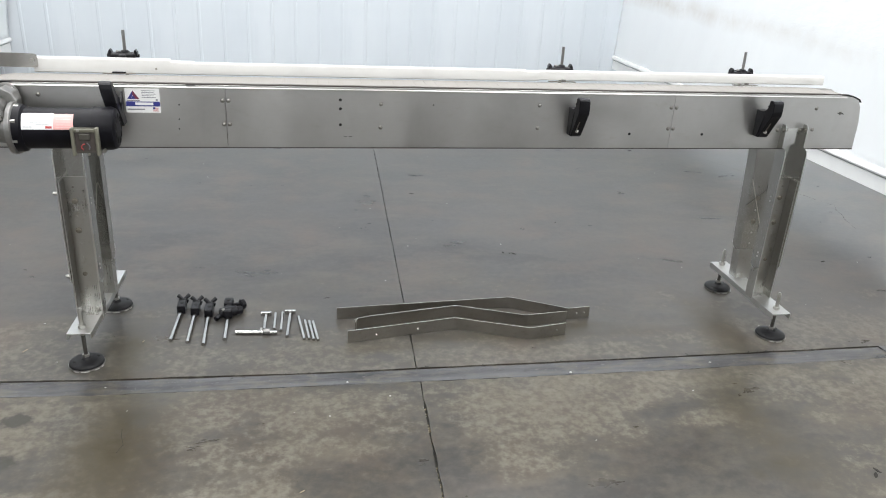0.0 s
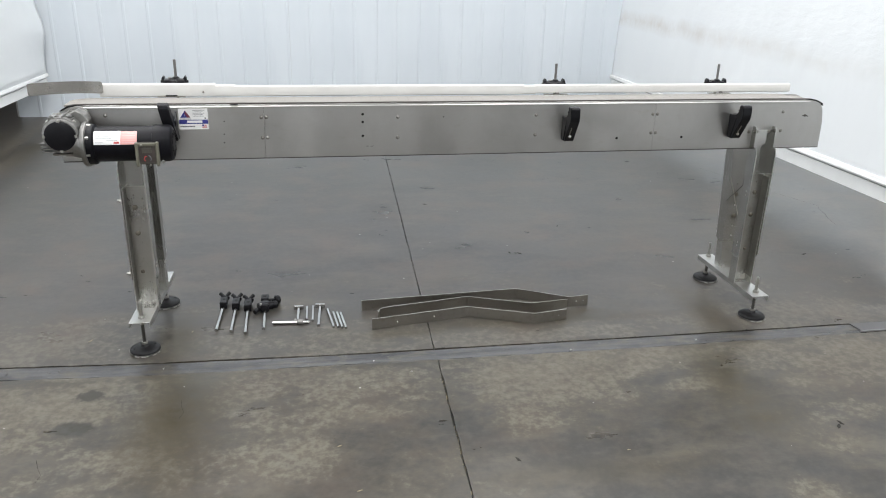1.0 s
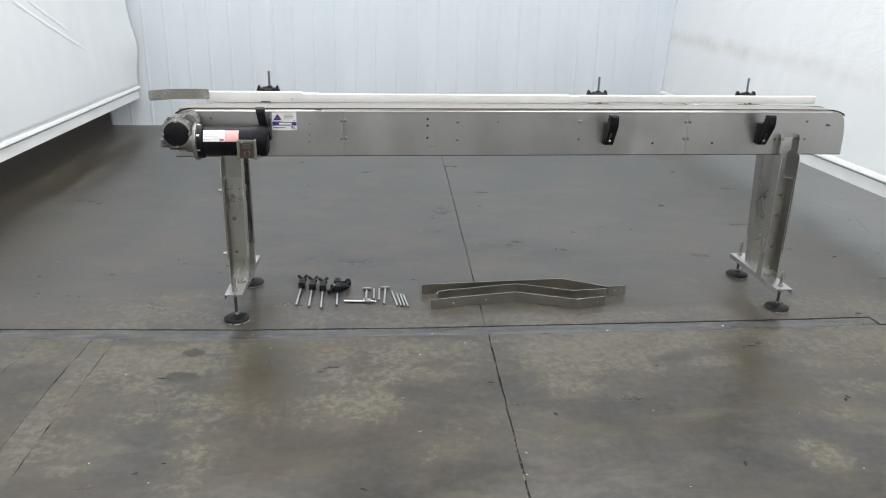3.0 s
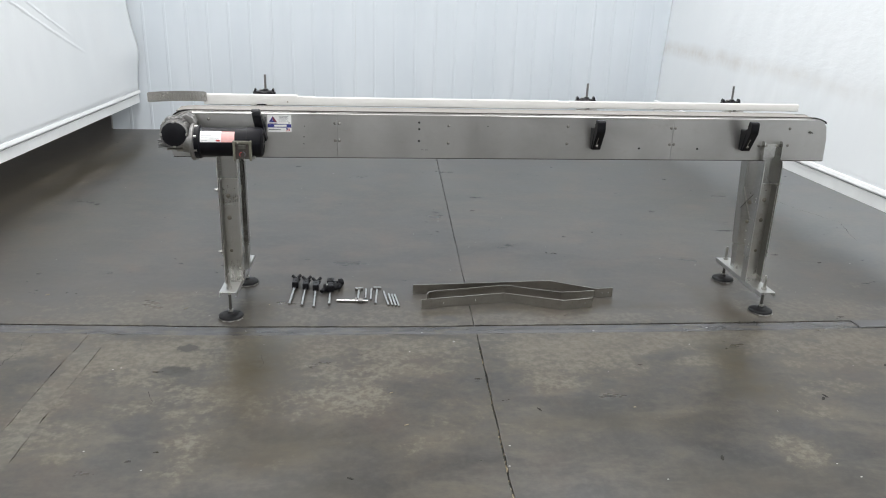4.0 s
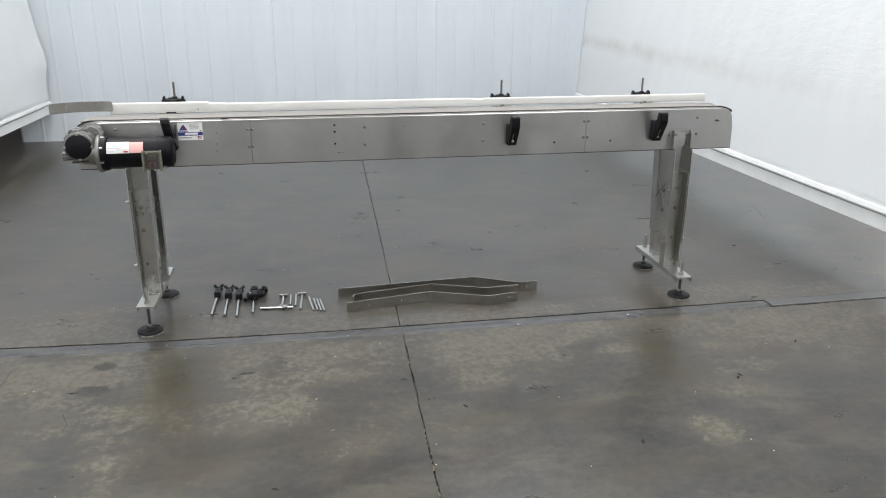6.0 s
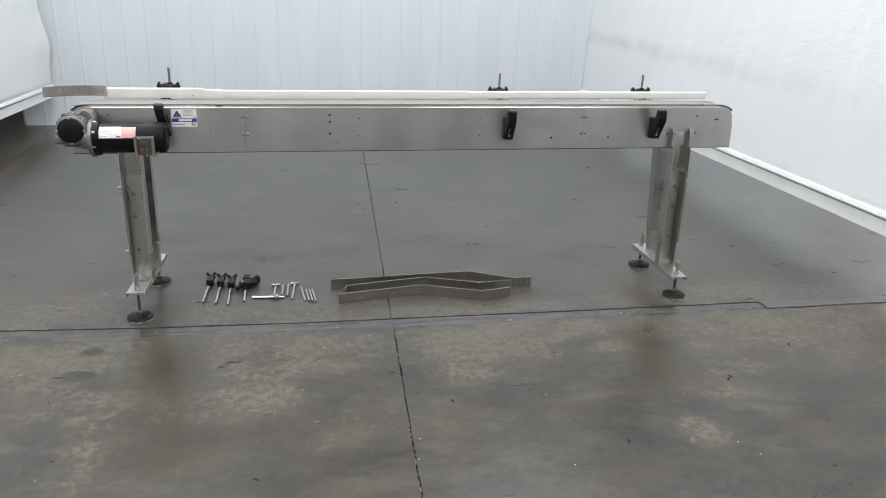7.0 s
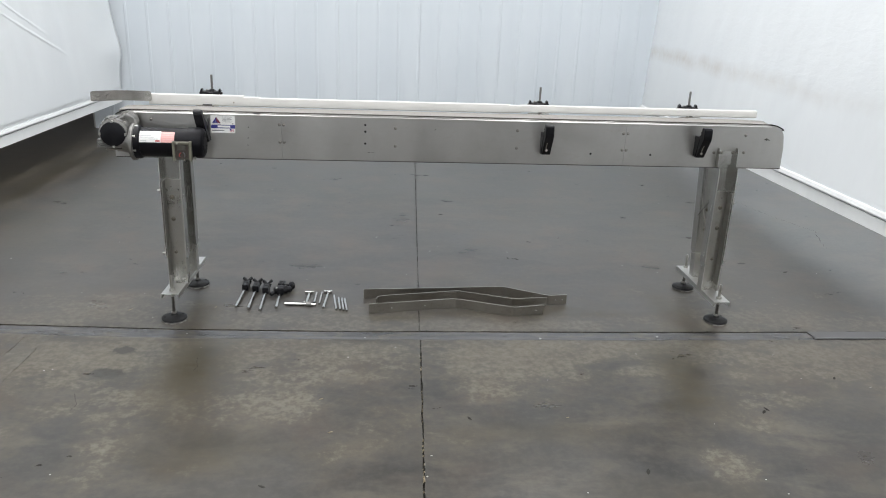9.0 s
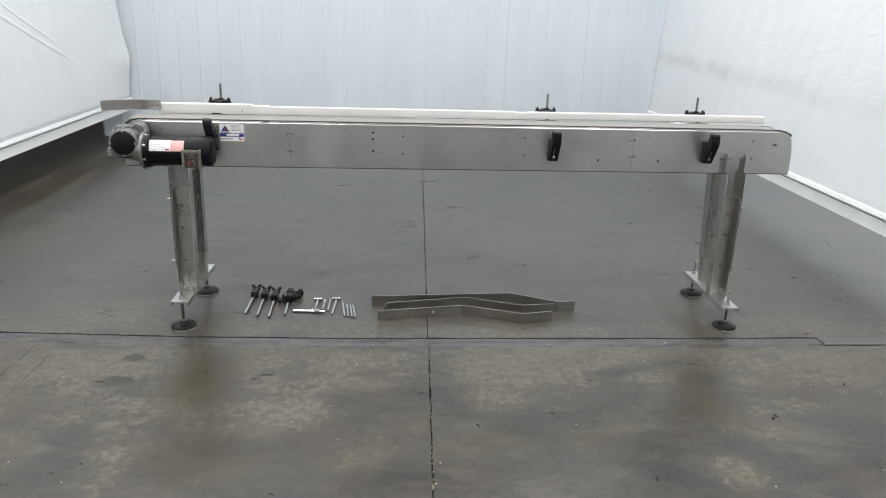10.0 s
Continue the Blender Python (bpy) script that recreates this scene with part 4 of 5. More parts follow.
def column(x, yw, s, out, lift, base, lean=0.0):
    """A telescoping column: an outer channel bolted to the conveyor plate and an inner one that slides in it. s: the way its flanges point, along y; lean: how far its foot stands out along x."""
    before = set(base.children)
    xo, xi = 0.0475, 0.0430
    zt = 0.1225 + lift
    lo = lambda a, b: (min(yw + a * s, yw + b * s), max(yw + a * s, yw + b * s))
    # outer channel: web, and flanges that narrow to ears on the plate
    bm = box(x - xo, x + xo, *lo(0.001, 0.004), 0.262 + lift, 0.838)
    for xa in (x - xo, x + xo - 0.003):
        pts = [(yw + 0.004 * s, 0.262 + lift), (yw + 0.036 * s, 0.250 + lift), (yw + 0.062 * s, 0.268 + lift), (yw + 0.062 * s, 0.742), (yw + 0.056 * s, 0.760), (yw + 0.034 * s, 0.768), (yw + 0.033 * s, 0.846), (yw + 0.026 * s, 0.855), (yw + 0.004 * s, 0.855)]
        prism(pts, "x", xa, xa + 0.003, 0.0, bm)
    part("outer_channel", bm, M_LEG, base, "brushed stainless outer channel")
    # brighter steel strips paint a highlight along the flange edges
    for xa in (x - xo, x + xo - 0.003):
        part("flange_edge_highlight", box(xa - 0.0003, xa + 0.0033, *lo(0.0622, 0.0632), 0.270 + lift, 0.742), M_TRIM, base, "added bright strip along the edge")
    # inner channel
    bm = box(x - xi, x + xi, *lo(0.0045, 0.0075), zt, 0.638 + lift * 0.7)
    for xa in (x - xi, x + xi - 0.003):
        box(xa, xa + 0.003, *lo(0.0078, 0.055), zt, 0.638 + lift * 0.7, 0.0, bm)
    part("inner_channel", bm, M_INNER, base, "stainless inner sliding channel")
    # the same painted highlight on the inner flanges
    for xa in (x - xi, x + xi - 0.003):
        part("flange_edge_highlight", box(xa - 0.0002, xa + 0.0032, *lo(0.0552, 0.0562), zt, 0.638 + lift * 0.7), M_TRIM, base, "added bright strip along the edge")
    # dark sheet on the outer flange's inner face paints the shade inside the channel
    xg = x + out * (xi - 0.0048)
    part("flange_shade_sheet", box(xg - 0.0012, xg + 0.0012, *lo(0.009, 0.054), 0.155 + lift, 0.634 + lift * 0.7), M_FLANGE_SHADE, base, "dull dark sheet standing in for flange shade")
    part("foot_tab", box(x - 0.020, x + 0.020, *lo(0.0080, 0.034), zt, zt + 0.003), M_INNER, base)
    # bolts through the web: heads face the front on both columns
    yb = yw + 0.0075 * s if s < 0 else yw + 0.001
    dz = 0.0 if s < 0 else -0.054
    for z, r, mat in ((0.553, 0.0085, M_DARKBOLT), (0.446, 0.0085, M_DARKBOLT), (0.498, 0.0036, M_SPECK), (0.395, 0.0036, M_SPECK), (0.345, 0.0036, M_SPECK), (0.603, 0.0036, M_BOLT), (0.281, 0.0065, M_DARKBOLT)):
        zz = z + dz + lift * 0.7
        if s > 0 and z < 0.3:
            continue
        head = [(0.0, r * 1.25), (0.0012, r * 1.25), (0.0014, r), (0.005, r * 0.9), (0.006, r * 0.5)] if r > 0.005 else [(0.0, r), (0.001, r), (0.0014, r * 0.4)]
        part("bolt_head", lathe(head, (x + (0.012 if not lean else -0.006) * out, yb, zz), (0, -1, 0), 12), mat, base, "", True)
    # clamp bolts through the outer flange, and its row of holes
    for z in (0.586, 0.281):
        zz = z + lift * 0.9
        yc = yw + 0.035 * s
        part("clamp_bolt", lathe([(-0.007, 0.009), (0.0, 0.009), (0.0002, 0.0115), (0.002, 0.0115), (0.0022, 0.0095), (0.009, 0.0095), (0.0092, 0.0055), (0.020, 0.0055), (0.021, 0.004)], (x + out * xo, yc, zz), (out, 0, 0), 6), M_ZINC, base, "zinc hex bolt and nut")
        for dz_ in (-0.018, -0.036) if z > 0.5 else (0.028, 0.044):
            for xx in [x + out * (xo - 0.0032)] + ([x - out * (xo + 0.0002)] if s < 0 else []):
                part("slot_hole", rod((xx, yc, zz + dz_), (xx - out * 0.0005, yc, zz + dz_), 0.0034, seg=8), M_SPECK, base)

    if lean:
        for ob in set(base.children) - before:
            for v in ob.data.vertices:
                v.co.x += lean * (0.75 - v.co.z) / 0.63


def support_leg(x, out, lift, y_near, y_far, x_near, x_far, parent):
    """Two telescoping columns on a base channel with two levelling feet; out is the outer side, +1 or -1."""
    zt = 0.122 + lift
    base = part("support_leg", prism([(-0.040, zt - 0.024), (-0.040, zt), (0.040, zt), (0.040, zt - 0.024), (0.037, zt - 0.024), (0.037, zt - 0.003), (-0.037, zt - 0.003), (-0.037, zt - 0.024)], "y", y_near - 0.042, y_far + 0.032, 0.0005), M_BASE, parent, "stainless base channel of an adjustable leg")
    for v in base.data.vertices:
        t = (v.co.y + 2.84 - y_near) / (y_far - y_near)
        v.co.x += x_near + (x_far - x_near) * t
    column(x, FY, -1, out, lift, base)
    column(x + (0.012 if out > 0 else 0.0), BY, 1, out, lift, base, 0.027 if out > 0 else 0.0)
    if out > 0:
        for xb in (x - 0.026, x + 0.031):
            piece("bolt", bolt_mesh, base, pose(xb, FY - 0.004, 0.831))
    # two thin diagonal strips crossing between the columns, with dark ends
    for z0, z1, xx, mat in ((0.590, 0.470, 0.0335, M_STUD), (0.410, 0.585, 0.0300, M_STRAP)):
        part("cross_strip", prism([(FY + 0.006, z0), (FY + 0.009, z0), (BY - 0.004, z1), (BY - 0.007, z1)], "x", x - out * xx - 0.001, x - out * xx + 0.001), mat, base, "thin diagonal strip")
    for z in (0.558, 0.385):
        part("strip_end", prism([(FY + 0.004, z), (FY + 0.016, z + 0.006), (FY + 0.018, z + 0.042), (FY + 0.006, z + 0.036)], "x", x - out * 0.0335 - 0.003, x - out * 0.0335 + 0.003), M_HOLE, base, "dark end of a diagonal strip")
    for x_, y in ((x_near, y_near), (x_far, y_far)):
        part("stud", lathe([(0.0, 0.0072), (0.074 + lift, 0.0072)], (x_, y, 0.026), (0, 0, 1), 12), M_STUD, base, "dark threaded stud", True)
        rings = [(0.0, 0.0075)]
        for k in range(12):
            rings += [(0.004 + k * 0.008, 0.0078), (0.008 + k * 0.008, 0.0066)]
        part("stud", lathe(rings + [(0.104, 0.005)], (x_, y, zt - 0.028), (0, 0, 1), 12), M_ZINC, base, "threaded zinc stud", True)
        part("nut", rod((x_, y, zt + 0.0005), (x_, y, zt + 0.0115), 0.013, seg=6), M_ZINC, base)
        part("nut", rod((x_, y, 0.032), (x_, y, 0.042), 0.012, seg=6), M_ZINC, base)
        foot = part("levelling_foot", lathe([(0.002, 0.057), (0.008, 0.059), (0.013, 0.058), (0.017, 0.054), (0.022, 0.034), (0.0245, 0.017), (0.030, 0.013), (0.034, 0.0095)], (x_, y, 0), (0, 0, 1), 28), M_RUBBER, base, "round black plastic levelling foot", True)
        part("foot_rim", lathe([(0.0, 0.056), (0.0045, 0.0605), (0.0075, 0.0605), (0.0078, 0.056)], (x_, y, 0), (0, 0, 1), 28), M_CAST, foot, "worn pale rim", True)
        for a, span in ((4.15, 0.3), (4.6, 0.45), (5.35, 0.3), (5.8, 0.2)):
            for k in range(2):
                a0, a1 = a + span * k / 2, a + span * (k + 1) / 2
                part("rim_chip", rod((x_ + 0.0598 * math.cos(a0), y + 0.0598 * math.sin(a0), 0.0022), (x_ + 0.0598 * math.cos(a1), y + 0.0598 * math.sin(a1), 0.0022), 0.0021, seg=6), M_CHIP, foot, "white worn chip")
        for a in (0.5, 3.6):
            part("foot_hole", rod((x_ + 0.04 * math.cos(a), y + 0.04 * math.sin(a), 0.012), (x_ + 0.04 * math.cos(a), y + 0.04 * math.sin(a), 0.0212), 0.006, seg=10), M_HOLE, foot)


support_leg(1.852, 1, 0.0, 2.586, 3.030, 1.862, 1.866, conveyor)
support_leg(-0.782, -1, 0.024, 2.614, 3.055, -0.796, -0.779, conveyor)

# gearbox and motor on the drive end
GX, GZ = -0.988, 0.888
bm = box(-1.045, -0.945, 2.62, 2.70, 0.826, 0.946, 0.012, segments=2)
rod((GX, 2.60, GZ), (GX, 2.70, GZ), 0.064, seg=32, bm=bm)
rod((GX, 2.70, GZ), (GX, FY, GZ), 0.048, seg=24, bm=bm)
rod((-0.95, 2.64, 0.855), (-0.925, 2.64, 0.850), 0.055, seg=28, bm=bm)
gearbox = part("gearbox", bm, M_CAST, conveyor, "cast aluminium worm gearbox", True)
part("gear_cover", lathe([(0.0, 0.056), (0.004, 0.056), (0.006, 0.053), (0.016, 0.053), (0.018, 0.050), (0.0185, 0.012)], (GX, 2.60, GZ), (0, -1, 0), 36), M_PLASTIC, gearbox, "round black gearbox cover", True)
for a in (0.0, 90.0, 180.0, 270.0):
    c, s = math.cos(math.radians(a)), math.sin(math.radians(a))
    part("cover_bolt", rod((GX + 0.053 * c, 2.60, GZ + 0.053 * s), (GX + 0.053 * c, 2.582, GZ + 0.053 * s), 0.006, seg=8), M_ZINC, gearbox)
for k in range(4):
    part("cooling_fin", box(-1.062, -0.955, 2.60, 2.69, 0.826 + k * 0.010, 0.830 + k * 0.010), M_CAST, gearbox)
part("mount_flange", lathe([(0.0, 0.038), (0.006, 0.038), (0.008, 0.034), (0.0085, 0.027), (0.0055, 0.026), (0.005, 0.014), (0.009, 0.013)], (-0.952, 2.725, 0.932), (0, -1, 0), 28), M_CAST, gearbox, "cast round mounting flange", True)
for k in range(7):
    a = math.radians(20 + k * 30)
    part("rib", box(GX + 0.056 * math.cos(a) - 0.003, GX + 0.056 * math.cos(a) + 0.003, 2.606, 2.70, GZ + 0.056 * math.sin(a) - 0.003, GZ + 0.064 * math.sin(a) + 0.006, 0.001), M_CAST, gearbox)
part("gear_neck", prism([(-0.99, 0.945), (-0.945, 0.965), (-0.918, 0.950), (-0.905, 0.925), (-0.912, 0.88), (-0.96, 0.875)], "y", 2.66, 2.716, 0.003), M_CAST, gearbox, "cast gearbox neck")
for k, (x0, x1, z0, z1) in enumerate(((-1.052, -1.040, 0.850, 0.925), (-1.030, -0.955, 0.946, 0.953), (-0.948, -0.936, 0.862, 0.915))):
    part("casting_boss", box(x0, x1, 2.625, 2.685, z0, z1, 0.004, segments=2), M_CAST, gearbox)
for dx, dz in ((-0.045, 0.045), (0.045, 0.045), (-0.045, -0.045), (0.045, -0.045)):
    part("housing_bolt", lathe([(0.0, 0.0062), (0.004, 0.0062), (0.005, 0.004)], (GX + dx, 2.618, GZ + dz), (0, -1, 0), 8), M_ZINC, gearbox)
part("cover_ring", lathe([(0.0, 0.0615), (0.006, 0.0615), (0.008, 0.0585)], (GX, 2.602, GZ), (0, -1, 0), 36), M_CAST, gearbox, "cast ring round the cover", True)
part("oil_plug", rod((-1.0, 2.66, 0.945), (-1.0, 2.66, 0.957), 0.008, seg=8), M_ZINC, gearbox)
for dx, dz in ((0.020, 0.020), (-0.020, 0.020), (0.027, -0.008)):
    part("flange_bolt", rod((-0.952 + dx, 2.718, 0.932 + dz), (-0.952 + dx, 2.708, 0.932 + dz), 0.006, seg=8), M_ZINC, gearbox)
part("mount_foot", box(-1.03, -0.92, 2.61, 2.72, 0.812, 0.819, 0.002), M_STRAP, gearbox)
part("mount_foot", box(-1.0, -0.90, 2.66, 2.735, 0.796, 0.802, 0.002), M_STRAP, gearbox)

MY, MZ = 2.640, 0.843
motor = part("motor", lathe([(0.0, 0.060), (0.004, 0.064), (0.222, 0.064), (0.223, 0.068), (0.272, 0.068), (0.284, 0.064), (0.290, 0.055), (0.291, 0.02)], (-0.905, MY, MZ), (1, 0, 0), 48), M_MOTOR, conveyor, "black painted electric motor", True)
part("motor_flange", lathe([(0.0, 0.079), (0.003, 0.081), (0.014, 0.081), (0.016, 0.078), (0.022, 0.064)], (-0.925, MY, MZ), (1, 0, 0), 40), M_CAST, motor, "cast motor flange", True)
part("end_bell", lathe([(0.0, 0.075), (0.02, 0.073), (0.026, 0.065)], (-0.907, MY, MZ), (1, 0, 0), 36), M_MOTOR, motor, "", True)
for a in (-70, -20, 30, 80, 200, 250):
    c, s = math.cos(math.radians(a)), math.sin(math.radians(a))
    part("flange_bolt", rod((-0.915, MY - 0.071 * c, MZ + 0.071 * s), (-0.895, MY - 0.071 * c, MZ + 0.071 * s), 0.006, seg=6), M_ZINC, motor)
for k in range(9):
    a = k * 40
    c, s = math.cos(math.radians(a)), math.sin(math.radians(a))
    part("vent_slot", box(-0.6145, -0.6128, MY + 0.038 * c - 0.004, MY + 0.038 * c + 0.004, MZ + 0.038 * s - 0.010, MZ + 0.038 * s + 0.010), M_HOLE, motor)


def curved_label(x0, x1, a0, a1, mat, name, r=0.0646):
    bm = bmesh.new()
    rows = []
    for i in range(13):
        a = math.radians(a0 + (a1 - a0) * i / 12)
        rows.append([bm.verts.new((x, MY - rr * math.cos(a), MZ + rr * math.sin(a))) for x, rr in ((x0, r), (x1, r), (x1, r - 0.001), (x0, r - 0.001))])
    for q, s in zip(rows, rows[1:]):
        for i in range(4):
            bm.faces.new((q[i], q[(i + 1) % 4], s[(i + 1) % 4], s[i]))
    bm.faces.new(rows[0])
    bm.faces.new(rows[-1][::-1])
    return part(name, bm, mat, motor, "", True)


curved_label(-0.883, -0.790, 10, 58, M_PAPER, "rating_label")
curved_label(-0.790, -0.733, 10, 56, M_PINK, "warning_label")
for k, (xa, xb, a) in enumerate(((-0.876, -0.845, 50), (-0.876, -0.855, 43), (-0.876, -0.83, 36), (-0.876, -0.82, 29), (-0.84, -0.80, 22), (-0.876, -0.85, 16))):
    curved_label(xa, xb, a, a + 1.8, M_FAINT, "print", 0.0650)
curved_label(-0.812, -0.794, 13, 19, M_RED, "print", 0.0650)
for a in (47, 38, 30, 22, 15):
    curved_label(-0.783, -0.740, a, a + 1.6, M_PALE, "print", 0.0650)
# open terminal box on the motor's side
bm = box(-0.735, -0.662, 2.562, 2.585, 0.782, 0.862, 0.005, segments=2)
tbox = part("terminal_box", bm, M_BOX, motor, "scuffed grey plastic terminal box, cover off", True)
part("box_recess", box(-0.726, -0.671, 2.5608, 2.563, 0.792, 0.848), M_WEAR_SHADE, tbox)
part("box_lip", box(-0.7385, -0.7285, 2.555, 2.578, 0.776, 0.864, 0.002), M_LIP, tbox)
part("box_lip", box(-0.668, -0.658, 2.555, 2.578, 0.776, 0.864, 0.002), M_LIP, tbox)
part("box_lip", box(-0.728, -0.6685, 2.556, 2.564, 0.850, 0.862, 0.002), M_LIP, tbox)
part("terminal_block", box(-0.716, -0.682, 2.556, 2.561, 0.826, 0.846, 0.002), M_BOX, tbox)
part("box_screw", rod((-0.716, 2.556, 0.856), (-0.716, 2.5535, 0.856), 0.004, seg=10), M_ZINC, tbox)
part("box_screw", rod((-0.65, 2.59, 0.786), (-0.65, 2.575, 0.786), 0.006, seg=10), M_ZINC, tbox)
part("box_screw", rod((-0.69, 2.5575, 0.782), (-0.69, 2.553, 0.782), 0.004, seg=10), M_ZINC, tbox)


def wire(points, r, mat, parent, name="wire"):
    cu = bpy.data.curves.new(name, "CURVE")
    cu.dimensions, cu.bevel_depth, cu.bevel_resolution = "3D", r, 2
    sp = cu.splines.new("BEZIER")
    sp.bezier_points.add(len(points) - 1)
    for b, p in zip(sp.bezier_points, points):
        b.co = Vector(p) - ORIGIN[parent]
        b.handle_left_type = b.handle_right_type = "AUTO"
    cu.materials.append(mat)
    tmp = bpy.data.objects.new(name, cu)
    me = bpy.data.meshes.new_from_object(tmp)
    bpy.data.objects.remove(tmp)
    ob = new(name, me)
    ob.parent = parent
    ORIGIN[ob] = ORIGIN[parent]
    return ob


wire([(-0.706, 2.560, 0.796), (-0.710, 2.556, 0.802), (-0.706, 2.557, 0.812), (-0.700, 2.558, 0.814)], 0.0014, M_RED, tbox)
wire([(-0.690, 2.560, 0.796), (-0.686, 2.557, 0.806), (-0.694, 2.558, 0.818)], 0.0018, M_INK, tbox)

motor.location.x += 0.007
motor.location.z += 0.003
gearbox.location.x += 0.004

# ---- loose parts on the floor ----
STRIPS = [("long bent stainless guide strip standing on edge", [(0.127, 2.674), (0.558, 2.749), (0.843, 2.643), (1.0, 2.672)], ((0.238, 2.681), (0.405, 2.714), (0.961, 2.666))),
          ("bent stainless guide strip with a curled end, standing on edge", [(0.162, 2.742), (0.168, 2.772), (0.215, 2.788), (0.582, 2.855), (0.854, 2.750), (1.036, 2.771)], ()),
          ("longest bent stainless guide strip with a bolted tip", [(0.095, 2.866), (0.828, 2.915), (1.053, 2.794), (1.149, 2.807)], ((1.09, 2.797), (1.125, 2.802)))]
for label, path, dots in STRIPS:
    strip = thing("guide_strip", (path[0][0], path[0][1], 0), label, "guide strip", "bent guide strips on the floor")
    body = part("strip", band(rounded(path, 0.012), 0.0005, 0.050, 0.003), M_STRAP, strip)
    part("rolled_edge", band(rounded(path, 0.012), 0.0502, 0.0515, 0.0036), M_ZINC, strip, "added bright strip along the edge")
    for x, y in dots:
        part("rivet", rod((x, y + 0.006, 0.026), (x, y - 0.0055, 0.026), 0.0026, seg=10), M_CHIP, strip, "small bright rivet")


def clamp_rod(name, label, tip, head, parent_group):
    """A steel rod lying on the floor with a black clamp head and two small knobs."""
    (x0, y0), (x1, y1) = tip, head
    ob = thing(name, (x1, y1, 0), label, "rod clamp", parent_group)
    part("rod", rod((x0, y0, 0.0085), (x1, y1, 0.012), 0.0074, seg=16, bevel=0.001), M_ROD, ob, "polished steel rod", True)
    return ob


for tip, head in (((-0.531, 2.730), (-0.521, 2.965)), ((-0.468, 2.711), (-0.466, 2.945)), ((-0.408, 2.689), (-0.412, 2.925))):
    ob = clamp_rod("rod_clamp", "steel rod with a black plastic clamp head lying on the floor", tip, head, "rod clamps on the floor")
    x, y = head
    bm = box(x - 0.016, x + 0.016, y - 0.012, y + 0.050, 0.001, 0.036, 0.003)
    part("clamp_head", bm, M_PLASTIC, ob, "black plastic clamp block")
    part("clamp_socket", rod((x + 0.002, y + 0.02, 0.0355), (x + 0.002, y + 0.02, 0.0375), 0.007, seg=12), M_HOLE, ob)
    bm = rod((x + 0.018, y + 0.05, 0.028), (x - 0.012, y + 0.075, 0.028), 0.007, seg=10)
    for dx, dy, dz in ((-0.02, 0.085, 0.035), (0.022, 0.085, 0.038), (-0.012, 0.09, 0.014), (0.02, 0.065, 0.018)):
        rod((x + 0.002, y + 0.065, 0.027), (x + dx, y + dy, dz), 0.006, 0.009, 10, bm)
    part("wing_knob", bm, M_PLASTIC, ob, "four-lobed black knob", True)

ob = clamp_rod("cross_clamp", "larger black cross clamp with a short steel rod on the floor", (-0.334, 2.722), (-0.335, 2.915), "rod clamps on the floor")
bm = rod((-0.368, 2.912, 0.022), (-0.300, 2.932, 0.022), 0.020, seg=20, bevel=0.004)
box(-0.352, -0.318, 2.895, 2.945, 0.002, 0.040, 0.004, bm)
part("clamp_head", bm, M_PLASTIC, ob, "black clamp body", True)
part("clamp_block", box(-0.356, -0.320, 2.972, 3.022, 0.002, 0.036, 0.004), M_PLASTIC, ob)
part("clamp_socket", rod((-0.338, 2.998, 0.0355), (-0.338, 2.998, 0.0375), 0.009, seg=12), M_HOLE, ob)
part("clamp_arm", box(-0.345, -0.325, 2.94, 2.976, 0.006, 0.03, 0.004), M_PLASTIC, ob)
part("knob_stem", rod((-0.322, 2.985, 0.02), (-0.285, 2.99, 0.022), 0.008, seg=12), M_PLASTIC, ob)
part("knob", rod((-0.292, 2.980, 0.022), (-0.274, 2.990, 0.022), 0.021, seg=10, bevel=0.004), M_PLASTIC, ob, "lobed black knob", True)
part("knob", rod((-0.302, 2.928, 0.022), (-0.282, 2.938, 0.022), 0.017, seg=10, bevel=0.004), M_PLASTIC, ob, "lobed black knob", True)
part("knob", rod((-0.380, 2.880, 0.012), (-0.368, 2.900, 0.016), 0.011, seg=12, bevel=0.002), M_PLASTIC, ob, "small black knob", True)
part("lock_screw", rod((-0.352, 2.905, 0.043), (-0.352, 2.905, 0.036), 0.006, seg=8), M_ZINC, ob)


def pin(a, b, r, label, group="loose steel pins on the floor", name="steel_pin", tee=False):
    a, b = Vector((*a, r + 0.0003)), Vector((*b, r + 0.0003))
    ob = thing(name, (a.x, a.y, 0), label, "pin", group)
    part("shank", rod(a, b, r, seg=14, bevel=0.0012), M_ROD, ob, "", True)
    if tee:
        d = (b - a).normalized()
        side = Vector((-d.y, d.x, 0))
        c = b
        bm = box(-0.021, 0.021, -0.006, 0.006, -0.006, 0.012, 0.0015)
        ang = math.degrees(math.atan2(side.y, side.x))
        bmesh.ops.transform(bm, matrix=pose(c.x, c.y, c.z, 0, 0, ang), verts=bm.verts)
        part("tee_head", bm, M_ROD, ob, "flat steel cross head")
    return ob


ob = pin((-0.298, 2.775), (-0.140, 2.764), 0.0075, "steel rod with a clamp collar lying across the floor", name="collared_rod")
part("collar", rod((-0.192, 2.7675, 0.010), (-0.166, 2.7657, 0.010), 0.0125, seg=16, bevel=0.002), M_CAST, ob, "steel clamp collar", True)
part("collar_screw", rod((-0.200, 2.785, 0.014), (-0.200, 2.768, 0.014), 0.005, seg=8), M_ZINC, ob)
pin((-0.191, 2.786), (-0.186, 2.912), 0.0075, "steel tee-headed pin lying against a rod", name="tee_pin", tee=True)
pin((-0.152, 2.791), (-0.149, 2.922), 0.006, "plain short steel pin")
